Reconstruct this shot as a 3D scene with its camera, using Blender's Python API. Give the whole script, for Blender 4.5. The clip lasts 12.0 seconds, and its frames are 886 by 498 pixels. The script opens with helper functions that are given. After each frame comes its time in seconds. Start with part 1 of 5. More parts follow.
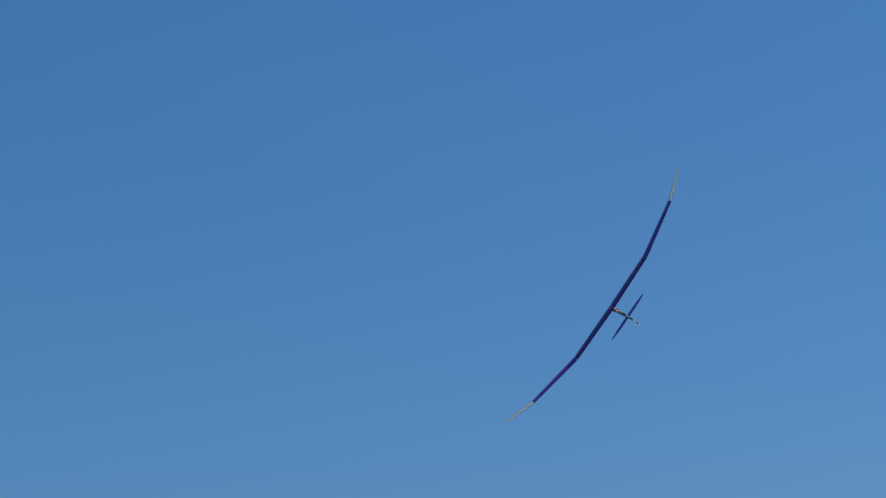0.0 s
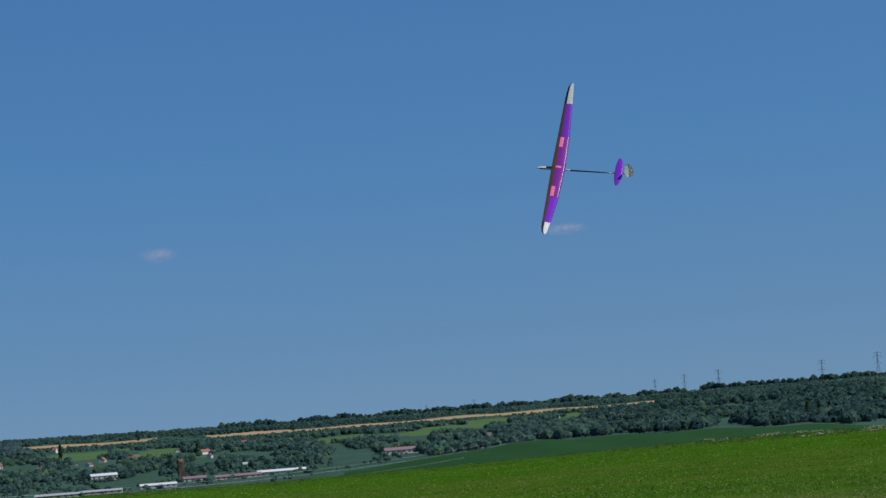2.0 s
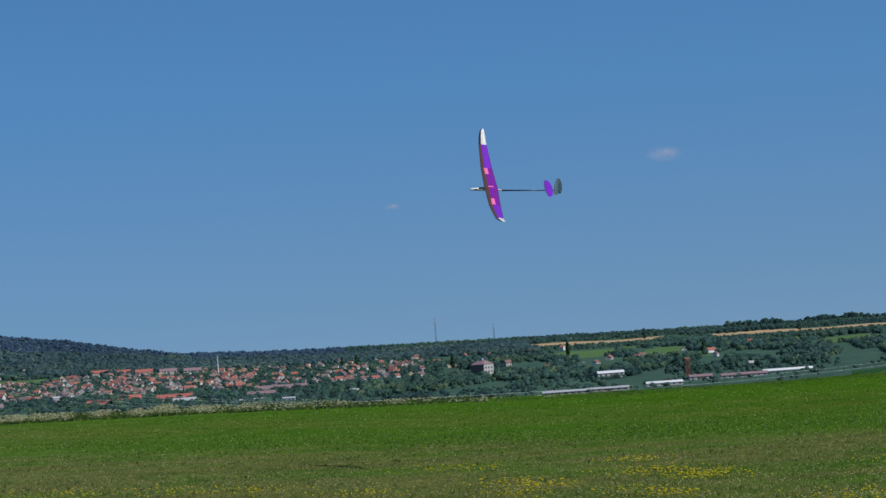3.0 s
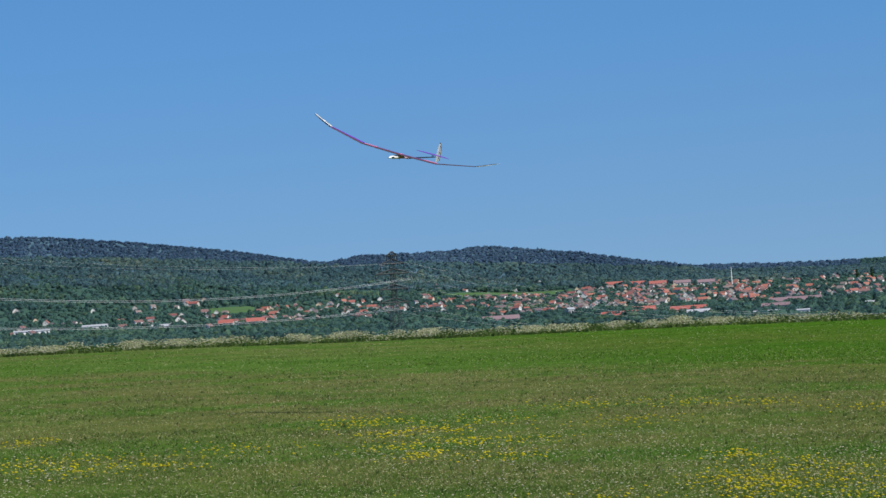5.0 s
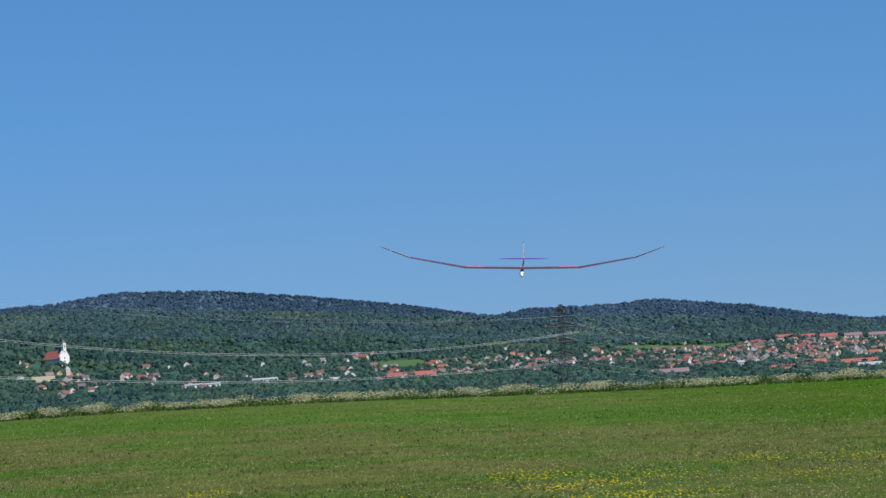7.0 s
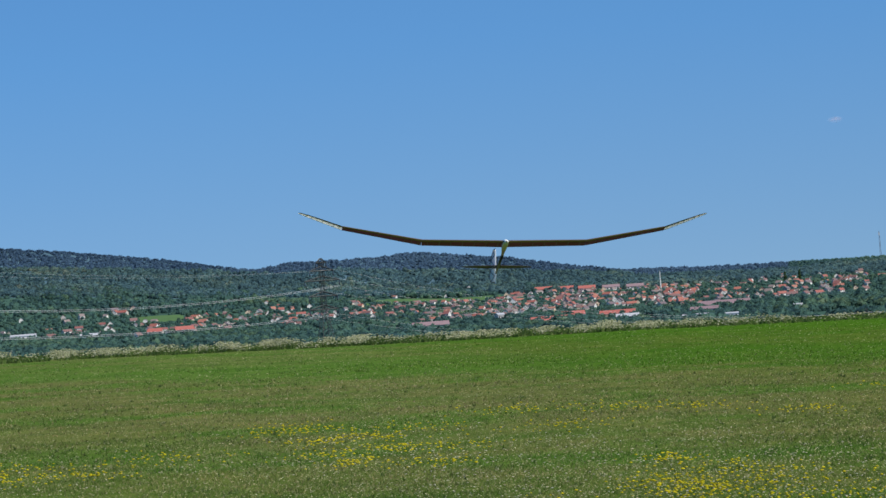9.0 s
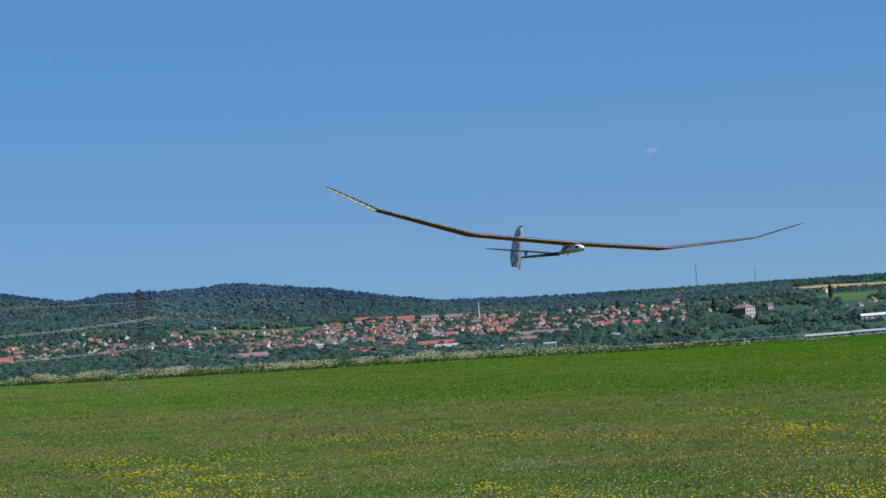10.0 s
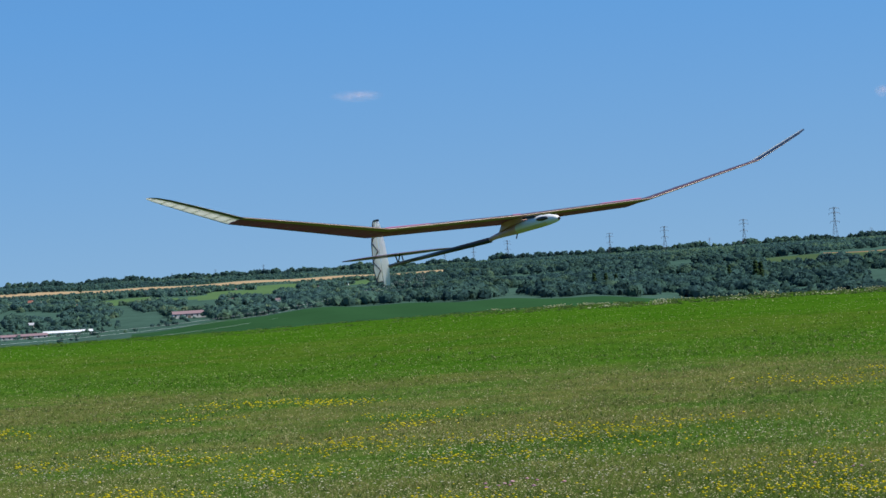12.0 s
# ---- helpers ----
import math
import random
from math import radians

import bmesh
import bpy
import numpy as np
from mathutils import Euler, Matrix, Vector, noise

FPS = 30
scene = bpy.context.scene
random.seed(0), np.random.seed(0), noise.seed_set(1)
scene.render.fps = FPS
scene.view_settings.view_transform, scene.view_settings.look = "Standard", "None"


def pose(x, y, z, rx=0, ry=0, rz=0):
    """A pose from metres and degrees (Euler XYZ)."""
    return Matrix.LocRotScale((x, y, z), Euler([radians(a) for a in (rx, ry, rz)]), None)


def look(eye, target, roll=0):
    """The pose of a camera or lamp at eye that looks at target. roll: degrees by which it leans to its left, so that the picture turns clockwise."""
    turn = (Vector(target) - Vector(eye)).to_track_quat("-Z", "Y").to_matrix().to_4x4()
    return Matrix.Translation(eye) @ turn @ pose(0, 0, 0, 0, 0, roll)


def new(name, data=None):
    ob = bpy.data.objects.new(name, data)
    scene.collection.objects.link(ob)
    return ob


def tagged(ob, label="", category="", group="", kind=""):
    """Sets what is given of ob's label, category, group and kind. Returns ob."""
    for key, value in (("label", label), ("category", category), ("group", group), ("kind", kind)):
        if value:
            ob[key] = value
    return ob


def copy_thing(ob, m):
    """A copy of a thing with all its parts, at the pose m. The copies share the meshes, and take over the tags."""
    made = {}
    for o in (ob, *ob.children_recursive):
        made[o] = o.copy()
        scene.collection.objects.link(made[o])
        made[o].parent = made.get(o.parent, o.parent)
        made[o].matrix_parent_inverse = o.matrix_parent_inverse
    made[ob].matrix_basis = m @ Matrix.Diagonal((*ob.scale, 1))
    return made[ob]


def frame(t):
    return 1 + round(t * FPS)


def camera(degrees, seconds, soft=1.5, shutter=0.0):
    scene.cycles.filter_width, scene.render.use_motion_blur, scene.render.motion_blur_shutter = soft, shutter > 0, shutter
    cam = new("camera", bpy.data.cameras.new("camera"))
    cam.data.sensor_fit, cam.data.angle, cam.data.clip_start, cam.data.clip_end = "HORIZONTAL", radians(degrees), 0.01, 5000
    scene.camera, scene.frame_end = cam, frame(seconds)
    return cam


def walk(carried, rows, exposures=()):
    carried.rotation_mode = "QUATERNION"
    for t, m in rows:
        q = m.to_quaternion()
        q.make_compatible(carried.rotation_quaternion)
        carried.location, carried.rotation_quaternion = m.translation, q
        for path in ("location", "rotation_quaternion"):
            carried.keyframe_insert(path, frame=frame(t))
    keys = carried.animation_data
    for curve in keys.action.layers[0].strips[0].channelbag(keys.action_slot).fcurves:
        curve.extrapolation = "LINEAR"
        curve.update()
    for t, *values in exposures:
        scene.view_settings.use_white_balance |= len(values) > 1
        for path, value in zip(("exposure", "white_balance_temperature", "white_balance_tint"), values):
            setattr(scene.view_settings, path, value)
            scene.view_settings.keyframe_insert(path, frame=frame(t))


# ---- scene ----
# ---- camera and its walk ----
EYE = 1.6
cam = camera(18.29, 12.0, soft=1.5)
PATH = [
    (0, pose(0, 0, EYE, 99.425, 3.952, -51.639)),
    (0.2, pose(0, 0, EYE, 98.505, 4.017, -49.490)),
    (0.3, pose(0, 0, EYE, 98.003, 4.051, -48.181)),
    (0.5, pose(0, 0, EYE, 96.763, 3.978, -45.372)),
    (0.7, pose(0, 0, EYE, 95.948, 4.186, -42.659)),
    (0.8, pose(0, 0, EYE, 95.669, 4.195, -41.271)),
    (1, pose(0, 0, EYE, 94.947, 4.232, -38.452)),
    (1.2, pose(0, 0, EYE, 93.935, 4.349, -35.344)),
    (1.3, pose(0, 0, EYE, 93.609, 4.414, -33.680)),
    (1.5, pose(0, 0, EYE, 93.670, 4.535, -30.233)),
    (1.7, pose(0, 0, EYE, 93.729, 4.522, -27.142)),
    (2, pose(0, 0, EYE, 93.743, 4.535, -23.509)),
    (2.2, pose(0, 0, EYE, 93.676, 4.550, -21.583)),
    (2.5, pose(0, 0, EYE, 93.489, 4.298, -18.404)),
    (2.7, pose(0, 0, EYE, 93.138, 4.186, -16.318)),
    (3, pose(0, 0, EYE, 92.422, 4.096, -12.990)),
    (3.2, pose(0, 0, EYE, 91.973, 4.196, -10.744)),
    (3.5, pose(0, 0, EYE, 91.576, 4.321, -7.797)),
    (3.7, pose(0, 0, EYE, 91.680, 4.229, -6.432)),
    (5.3, pose(0, 0, EYE, 91.328, 3.493, -0.980)),
    (5.5, pose(0, 0, EYE, 92.032, 3.112, 0.110)),
    (5.8, pose(0, 0, EYE, 92.326, 3.156, 0.876)),
    (6, pose(0, 0, EYE, 91.762, 3.740, 0.889)),
    (6.2, pose(0, 0, EYE, 92.020, 3.797, 0.180)),
    (6.5, pose(0, 0, EYE, 92.778, 4.206, 0.821)),
    (6.7, pose(0, 0, EYE, 92.660, 3.939, 1.434)),
    (8.3, pose(0, 0, EYE, 92.799, 4.527, -1.335)),
    (8.5, pose(0, 0, EYE, 92.232, 4.635, -1.536)),
    (8.7, pose(0, 0, EYE, 91.873, 4.602, -2.268)),
    (9, pose(0, 0, EYE, 91.352, 4.451, -3.775)),
    (9.2, pose(0, 0, EYE, 91.472, 4.300, -4.379)),
    (9.5, pose(0, 0, EYE, 92.130, 4.308, -4.843)),
    (9.7, pose(0, 0, EYE, 92.278, 4.494, -5.427)),
    (9.8, pose(0, 0, EYE, 92.248, 4.606, -5.963)),
    (10, pose(0, 0, EYE, 91.695, 4.626, -7.551)),
    (10.2, pose(0, 0, EYE, 91.445, 4.496, -9.214)),
    (10.3, pose(0, 0, EYE, 91.367, 4.468, -10.131)),
    (10.4, pose(0, 0, EYE, 91.296, 4.545, -11.083)),
    (10.5, pose(0, 0, EYE, 91.203, 4.485, -12.080)),
    (10.6, pose(0, 0, EYE, 91.089, 4.386, -13.095)),
    (10.7, pose(0, 0, EYE, 90.869, 4.445, -14.046)),
    (10.8, pose(0, 0, EYE, 90.604, 4.517, -14.946)),
    (11, pose(0, 0, EYE, 90.311, 4.290, -16.644)),
    (11.2, pose(0, 0, EYE, 90.375, 4.114, -18.480)),
    (11.5, pose(0, 0, EYE, 91.122, 3.882, -22.009)),
    (11.7, pose(0, 0, EYE, 90.993, 3.745, -24.708)),
    (12, pose(0, 0, EYE, 90.673, 3.364, -27.909)),
]

EXPOSURES = [(0, 0.1), (1.0, 0.0), (1.5, 0.04), (2.5, 0.06), (3.7, 0.36), (5.3, 0.5), (6.7, 0.5), (8.4, 0.42), (9.0, 0.54), (9.5, 0.6), (10.0, 0.45), (10.5, 0.54), (11.2, 0.68), (12.0, 0.7)]
walk(cam, PATH, EXPOSURES)

# ---- world and sun ----
SUN_AZ, SUN_EL = 135.0, 52.0
world = bpy.data.worlds.new("sky")
scene.world = world
world.use_nodes = True
wn = world.node_tree.nodes
sky = wn.new("ShaderNodeTexSky")
sky.sky_type = "NISHITA"
sky.sun_disc = False
sky.sun_elevation, sky.sun_rotation = radians(SUN_EL), radians(SUN_AZ)
sky.altitude, sky.air_density, sky.dust_density, sky.ozone_density = 250, 1.0, 0.4, 2.0
# a deep, dry summer sky: the blue starts low above the horizon
way, lift, tint = wn.new("ShaderNodeTexCoord"), wn.new("ShaderNodeVectorMath"), wn.new("ShaderNodeMix")
lift.operation, lift.inputs[1].default_value = "ADD", (0, 0, 0.16)
tint.data_type, tint.blend_type, tint.inputs[0].default_value = "RGBA", "MULTIPLY", 1.0
rise, band = wn.new("ShaderNodeSeparateXYZ"), wn.new("ShaderNodeValToRGB")
while len(band.color_ramp.elements) < 3:
    band.color_ramp.elements.new(0.5)
for stop, (at, colour) in zip(band.color_ramp.elements, ((0.0, (0.67, 0.79, 0.86)), (0.1, (0.5, 0.85, 1.09)), (0.3, (0.43, 0.86, 1.2)))):
    stop.position, stop.color = at, (*colour, 1)
world.node_tree.links.new(way.outputs["Generated"], rise.inputs[0])
world.node_tree.links.new(rise.outputs["Z"], band.inputs[0])
world.node_tree.links.new(band.outputs[0], tint.inputs[7])
world.node_tree.links.new(way.outputs["Generated"], lift.inputs[0])
world.node_tree.links.new(lift.outputs[0], sky.inputs[0])
world.node_tree.links.new(sky.outputs[0], tint.inputs[6])
world.node_tree.links.new(tint.outputs[2], wn["Background"].inputs["Color"])
wn["Background"].inputs["Strength"].default_value = 0.086
sun = new("sun", bpy.data.lights.new("sun", "SUN"))
sun.data.energy, sun.data.angle, sun.data.color = 4.8, radians(0.53), (1.0, 0.95, 0.87)
sd = Vector((math.sin(radians(SUN_AZ)) * math.cos(radians(SUN_EL)), math.cos(radians(SUN_AZ)) * math.cos(radians(SUN_EL)), math.sin(radians(SUN_EL))))
sun.matrix_world = look(sd * 60, (0, 0, 0))


# ---- materials ----
class Nodes:
    """A small builder for node materials."""

    def __init__(self, name):
        self.m = bpy.data.materials.new(name)
        self.m.use_nodes = True
        self.t = self.m.node_tree
        self.b = self.t.nodes["Principled BSDF"]
        self.out = self.t.nodes["Material Output"]

    def add(self, kind, **values):
        n = self.t.nodes.new(kind)
        for k, v in values.items():
            if k in n.inputs:
                n.inputs[k].default_value = v
        return n

    def link(self, a, b):
        self.t.links.new(a, b)

    def noise(self, scale, detail=4.0, rough=0.55, coords="Object"):
        c = self.add("ShaderNodeTexCoord")
        n = self.add("ShaderNodeTexNoise", Scale=scale, Detail=detail, Roughness=rough)
        self.link(c.outputs[coords], n.inputs["Vector"])
        return n.outputs["Fac"]

    def ramp(self, fac, stops):
        r = self.add("ShaderNodeValToRGB")
        e = r.color_ramp.elements
        while len(e) < len(stops):
            e.new(0.5)
        for s, (p, c) in zip(e, stops):
            s.position, s.color = p, (*c, 1)
        self.link(fac, r.inputs[0])
        return r.outputs[0]

    def mix(self, fac, a, b, kind="MIX"):
        n = self.add("ShaderNodeMix")
        n.data_type, n.blend_type = "RGBA", kind
        for s, v in ((n.inputs[0], fac), (n.inputs[6], a), (n.inputs[7], b)):
            if isinstance(v, (float, int)):
                s.default_value = v
            elif isinstance(v, tuple):
                s.default_value = (*v, 1)
            else:
                self.link(v, s)
        return n.outputs[2]

    def bump(self, height, strength=0.3, distance=0.02):
        n = self.add("ShaderNodeBump", Strength=strength, Distance=distance)
        self.link(height, n.inputs["Height"])
        self.link(n.outputs[0], self.b.inputs["Normal"])


def scale3(c, k):
    return tuple(min(1.0, v * k) for v in c)


def surface(name, colour, rough=0.6, metal=0.0, grain=4.0, vary=0.25, bump=0.15, island=0.0, spec=0.5):
    """Plain material with large stains, fine grain and, if wanted, a change from piece to piece."""
    k = Nodes(name)
    big, fine = k.noise(grain * 0.15, 3.0), k.noise(grain, 6.0)
    c = k.mix(big, scale3(colour, 1 - vary), scale3(colour, 1 + vary))
    c = k.mix(0.5, c, k.ramp(fine, [(0.3, scale3(colour, 1 - vary)), (0.7, scale3(colour, 1 + vary * 0.6))]))
    if island:
        g = k.add("ShaderNodeNewGeometry")
        c = k.mix(1.0, c, k.ramp(g.outputs["Random Per Island"], [(0.0, (1 - island,) * 3), (1.0, (1.0, 1.0, 1.0))]), "MULTIPLY")
    k.link(c, k.b.inputs["Base Color"])
    k.b.inputs["Roughness"].default_value, k.b.inputs["Metallic"].default_value = rough, metal
    k.b.inputs["Specular IOR Level"].default_value = spec
    if bump:
        k.bump(fine, bump, 0.2 / grain)
    return k.m


def tinted(name, colours, rough=0.75, grain=0.8):
    """A material whose colour is drawn per object from a few colours."""
    k = Nodes(name)
    o = k.add("ShaderNodeObjectInfo")
    c = k.ramp(o.outputs["Random"], [(i / max(1, len(colours)), x) for i, x in enumerate(colours)])
    k.t.nodes[-1].color_ramp.interpolation = "CONSTANT"
    fine = k.noise(grain, 5.0)
    c = k.mix(1.0, c, k.ramp(fine, [(0.25, (0.72, 0.7, 0.68)), (0.75, (1, 1, 1))]), "MULTIPLY")
    k.link(c, k.b.inputs["Base Color"])
    k.b.inputs["Roughness"].default_value = rough
    k.bump(fine, 0.2, 0.05)
    return k.m


def tinted_island(name, colours, rough=0.75):
    """As tinted, but drawn per loose piece of one mesh."""
    k = Nodes(name)
    g = k.add("ShaderNodeNewGeometry")
    c = k.ramp(g.outputs["Random Per Island"], [(i / len(colours), x) for i, x in enumerate(colours)])
    k.t.nodes[-1].color_ramp.interpolation = "CONSTANT"
    c = k.mix(1.0, c, k.ramp(k.noise(0.8, 5.0), [(0.25, (0.72, 0.7, 0.68)), (0.75, (1, 1, 1))]), "MULTIPLY")
    k.link(c, k.b.inputs["Base Color"])
    k.b.inputs["Roughness"].default_value = rough
    return k.m


def leafy(name, stops, patch=0.02, sheer=0.25, band=None, crown=False):
    """Foliage: a colour per clump or per crown, large patches, and light through the leaves."""
    k = Nodes(name)
    g = k.add("ShaderNodeNewGeometry")
    if crown:
        tone = k.add("ShaderNodeAttribute")
        tone.attribute_name = "tone"
        c = k.ramp(tone.outputs["Fac"], stops)
        c = k.mix(1.0, c, k.ramp(g.outputs["Random Per Island"], [(0.0, (0.88, 0.89, 0.9)), (1.0, (1.1, 1.1, 1.04))]), "MULTIPLY")
    else:
        c = k.ramp(g.outputs["Random Per Island"], stops)
    c = k.mix(1.0, c, k.ramp(k.noise(patch, 3.0), [(0.3, (0.62, 0.66, 0.66)), (0.7, (1.0, 1.0, 0.95))]), "MULTIPLY")
    if not band and not crown:
        c = k.mix(1.0, c, k.ramp(k.noise(patch * 22, 2.0), [(0.35, (0.7, 0.74, 0.78)), (0.65, (1.12, 1.1, 1.0))]), "MULTIPLY")
    if band:
        c = meadow_bands(k, c)
    k.link(c, k.b.inputs["Base Color"])
    k.b.inputs["Roughness"].default_value, k.b.inputs["Specular IOR Level"].default_value = 0.8, 0.06
    tl, ms = k.add("ShaderNodeBsdfTranslucent"), k.add("ShaderNodeMixShader", Fac=sheer)
    k.link(c, tl.inputs["Color"])
    k.link(k.b.outputs[0], ms.inputs[1]), k.link(tl.outputs[0], ms.inputs[2]), k.link(ms.outputs[0], k.out.inputs["Surface"])
    return k.m


def meadow_bands(k, c):
    """Mown strips: lush green far out, dry olive in the middle, mixed herbs near."""
    g = k.add("ShaderNodeNewGeometry")
    d = k.add("ShaderNodeVectorMath")
    d.operation = "DOT_PRODUCT"
    d.inputs[1].default_value = (0.69 / 80, 0.72 / 80, 0)
    k.link(g.outputs["Position"], d.inputs[0])
    w = k.add("ShaderNodeTexNoise", Scale=0.12, Detail=5.0, Roughness=0.65)
    k.link(g.outputs["Position"], w.inputs["Vector"])
    a = k.add("ShaderNodeMath")
    a.operation = "MULTIPLY_ADD"
    a.inputs[1].default_value, a.inputs[2].default_value = 0.22, -0.11
    k.link(w.outputs["Fac"], a.inputs[0])
    s = k.add("ShaderNodeMath")
    k.link(a.outputs[0], s.inputs[0]), k.link(d.outputs["Value"], s.inputs[1])
    tint = k.ramp(s.outputs[0], [(0.15, (0.72, 0.92, 0.75)), (0.26, (1.0, 0.95, 1.15)), (0.38, (1.12, 0.95, 1.4)), (0.52, (1.1, 0.95, 1.4)), (0.57, (0.76, 1.03, 0.9)), (0.66, (0.8, 1.03, 0.95)), (0.74, (1.0, 1.0, 1.25)), (0.88, (1.0, 1.03, 1.25)), (0.96, (0.78, 1.06, 0.9))])
    lush = k.add("ShaderNodeTexNoise", Scale=0.22, Detail=4.0, Roughness=0.6)
    k.link(g.outputs["Position"], lush.inputs["Vector"])
    where = k.ramp(lush.outputs["Fac"], [(0.47, (0, 0, 0)), (0.6, (0.8, 0.8, 0.8))])
    tint = k.mix(where, tint, (0.64, 0.98, 0.7))
    east = k.add("ShaderNodeVectorMath")
    east.operation = "DOT_PRODUCT"
    east.inputs[1].default_value = (1 / 80, 0, 0)
    k.link(g.outputs["Position"], east.inputs[0])
    # greener and darker towards the east, mostly beyond the olive strip
    east_mask = k.ramp(east.outputs["Value"], [(0.025, (0, 0, 0)), (0.1, (0.6, 0.6, 0.6)), (0.3, (0.9, 0.9, 0.9)), (0.6, (1, 1, 1))])
    lush_side = k.ramp(s.outputs[0], [(0.5, (0.42, 0.42, 0.42)), (0.58, (1, 1, 1))])
    east_mask = k.mix(1.0, east_mask, lush_side, "MULTIPLY")
    tint = k.mix(east_mask, tint, k.mix(1.0, tint, (0.62, 0.84, 0.32), "MULTIPLY"))
    clump = k.add("ShaderNodeTexNoise", Scale=1.1, Detail=3.0, Roughness=0.6)
    k.link(g.outputs["Position"], clump.inputs["Vector"])
    tint = k.mix(1.0, tint, k.ramp(clump.outputs["Fac"], [(0.36, (0.78, 0.87, 0.82)), (0.52, (1.03, 1.03, 1.05)), (0.66, (1.25, 1.16, 1.2))]), "MULTIPLY")
    return k.mix(1.0, c, tint, "MULTIPLY")


GRASS_DRY, GRASS = (0.094, 0.098, 0.027), (0.055, 0.084, 0.015)
M = {}


def ground_materials():
    k = Nodes("meadow_turf")
    fine = k.noise(9.0, 8.0, 0.7)
    c = k.ramp(fine, [(0.3, (0.036, 0.056, 0.01)), (0.5, GRASS), (0.7, GRASS_DRY)])
    c = meadow_bands(k, k.mix(k.noise(0.3, 4.0), c, (0.076, 0.102, 0.021)))
    k.link(c, k.b.inputs["Base Color"])
    k.b.inputs["Roughness"].default_value, k.b.inputs["Specular IOR Level"].default_value = 1.0, 0.0
    k.bump(fine, 0.6, 0.06)
    M["turf"] = k.m
    M["scrub"] = surface("woodland_floor", (0.036, 0.074, 0.058), 0.95, grain=0.08, vary=0.45, spec=0.0)
    # blue of the distance haze put into the floor, to match the far crowns
    M["forest"] = surface("hazed_forest_floor", (0.055, 0.1, 0.13), 0.95, grain=0.08, vary=0.35, spec=0.0)
    M["crop"] = surface("young_crop", (0.018, 0.054, 0.021), 0.9, grain=0.05, vary=0.15, spec=0.0)
    M["wheat"] = surface("ripe_wheat", (0.27, 0.2, 0.12), 0.95, grain=0.05, vary=0.2, spec=0.0)
    M["pasture"] = surface("green_pasture", (0.058, 0.108, 0.045), 0.9, grain=0.04, vary=0.25, spec=0.0)
    M["grassland"] = surface("grazed_grassland", (0.044, 0.074, 0.034), 0.9, grain=0.04, vary=0.25, spec=0.0)
    M["soil"] = surface("bare_soil", (0.20, 0.13, 0.075), 0.95, grain=0.04, vary=0.2, spec=0.0)


ground_materials()
# both broadleaf palettes hold a blue cast painted in for haze
M["woods"] = leafy("hazed_broadleaf_crowns", [(0.0, (0.054, 0.112, 0.12)), (0.35, (0.068, 0.138, 0.128)), (0.6, (0.082, 0.158, 0.126)), (0.85, (0.108, 0.184, 0.122)), (1.0, (0.15, 0.215, 0.14))], 0.006, 0.45, crown=True)
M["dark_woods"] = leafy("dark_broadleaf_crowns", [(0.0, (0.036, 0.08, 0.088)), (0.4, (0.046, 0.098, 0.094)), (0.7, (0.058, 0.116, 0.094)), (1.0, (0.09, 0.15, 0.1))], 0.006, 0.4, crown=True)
# slope crowns lifted and blued to carry the air's haze in their colour
M["hazed_slope_woods"] = leafy("hazed_slope_crowns", [(0.0, (0.066, 0.13, 0.165)), (0.4, (0.08, 0.148, 0.17)), (0.7, (0.102, 0.172, 0.168)), (0.9, (0.138, 0.2, 0.172)), (1.0, (0.175, 0.22, 0.185))], 0.004, 0.45, crown=True)
# distance haze painted into the hill crowns: bluer and paler than leaves
M["hazed_far_woods"] = leafy("hazed_hill_crowns", [(0.0, (0.076, 0.134, 0.222)), (0.6, (0.08, 0.139, 0.226)), (1.0, (0.086, 0.145, 0.222))], 0.003, 0.5, crown=True)
M["conifer"] = leafy("dark_needles", [(0.0, (0.014, 0.035, 0.016)), (1.0, (0.035, 0.06, 0.022))], 0.02, 0.1)
M["grass"] = leafy("grass_blades", [(0.0, (0.084, 0.14, 0.02)), (0.4, (0.115, 0.165, 0.028)), (0.7, (0.17, 0.185, 0.05)), (1.0, (0.3, 0.26, 0.12))], 0.25, 0.45, band=True)
M["lush"] = leafy("lush_grass", [(0.0, (0.07, 0.15, 0.014)), (0.7, (0.11, 0.2, 0.025)), (1.0, (0.2, 0.28, 0.07))], 0.3, 0.4)
M["weeds"] = leafy("weed_leaves", [(0.0, (0.07, 0.13, 0.03)), (1.0, (0.15, 0.2, 0.06))], 0.3, 0.5)
M["umbel"] = leafy("white_umbels", [(0.0, (0.28, 0.31, 0.15)), (0.5, (0.46, 0.46, 0.28)), (1.0, (0.68, 0.66, 0.5))], 0.5, 0.4)
M["yellow"] = leafy("yellow_petals", [(0.0, (0.5, 0.42, 0.015)), (1.0, (0.7, 0.58, 0.02))], 0.5, 0.3)
M["white"] = leafy("white_clover", [(0.0, (0.36, 0.34, 0.24)), (1.0, (0.66, 0.62, 0.5))], 0.5, 0.3)
M["straw"] = leafy("straw_seed_heads", [(0.0, (0.26, 0.25, 0.12)), (1.0, (0.58, 0.53, 0.36))], 0.5, 0.3)
M["hay"] = leafy("bleached_stalks", [(0.0, (0.16, 0.155, 0.06)), (0.7, (0.26, 0.235, 0.11)), (1.0, (0.4, 0.36, 0.2))], 0.4, 0.3)
M["pink"] = leafy("pink_clover", [(0.0, (0.42, 0.2, 0.3)), (1.0, (0.6, 0.36, 0.45))], 0.5, 0.3)
M["bark"] = surface("bark", (0.12, 0.09, 0.06), 0.9, grain=3.0)
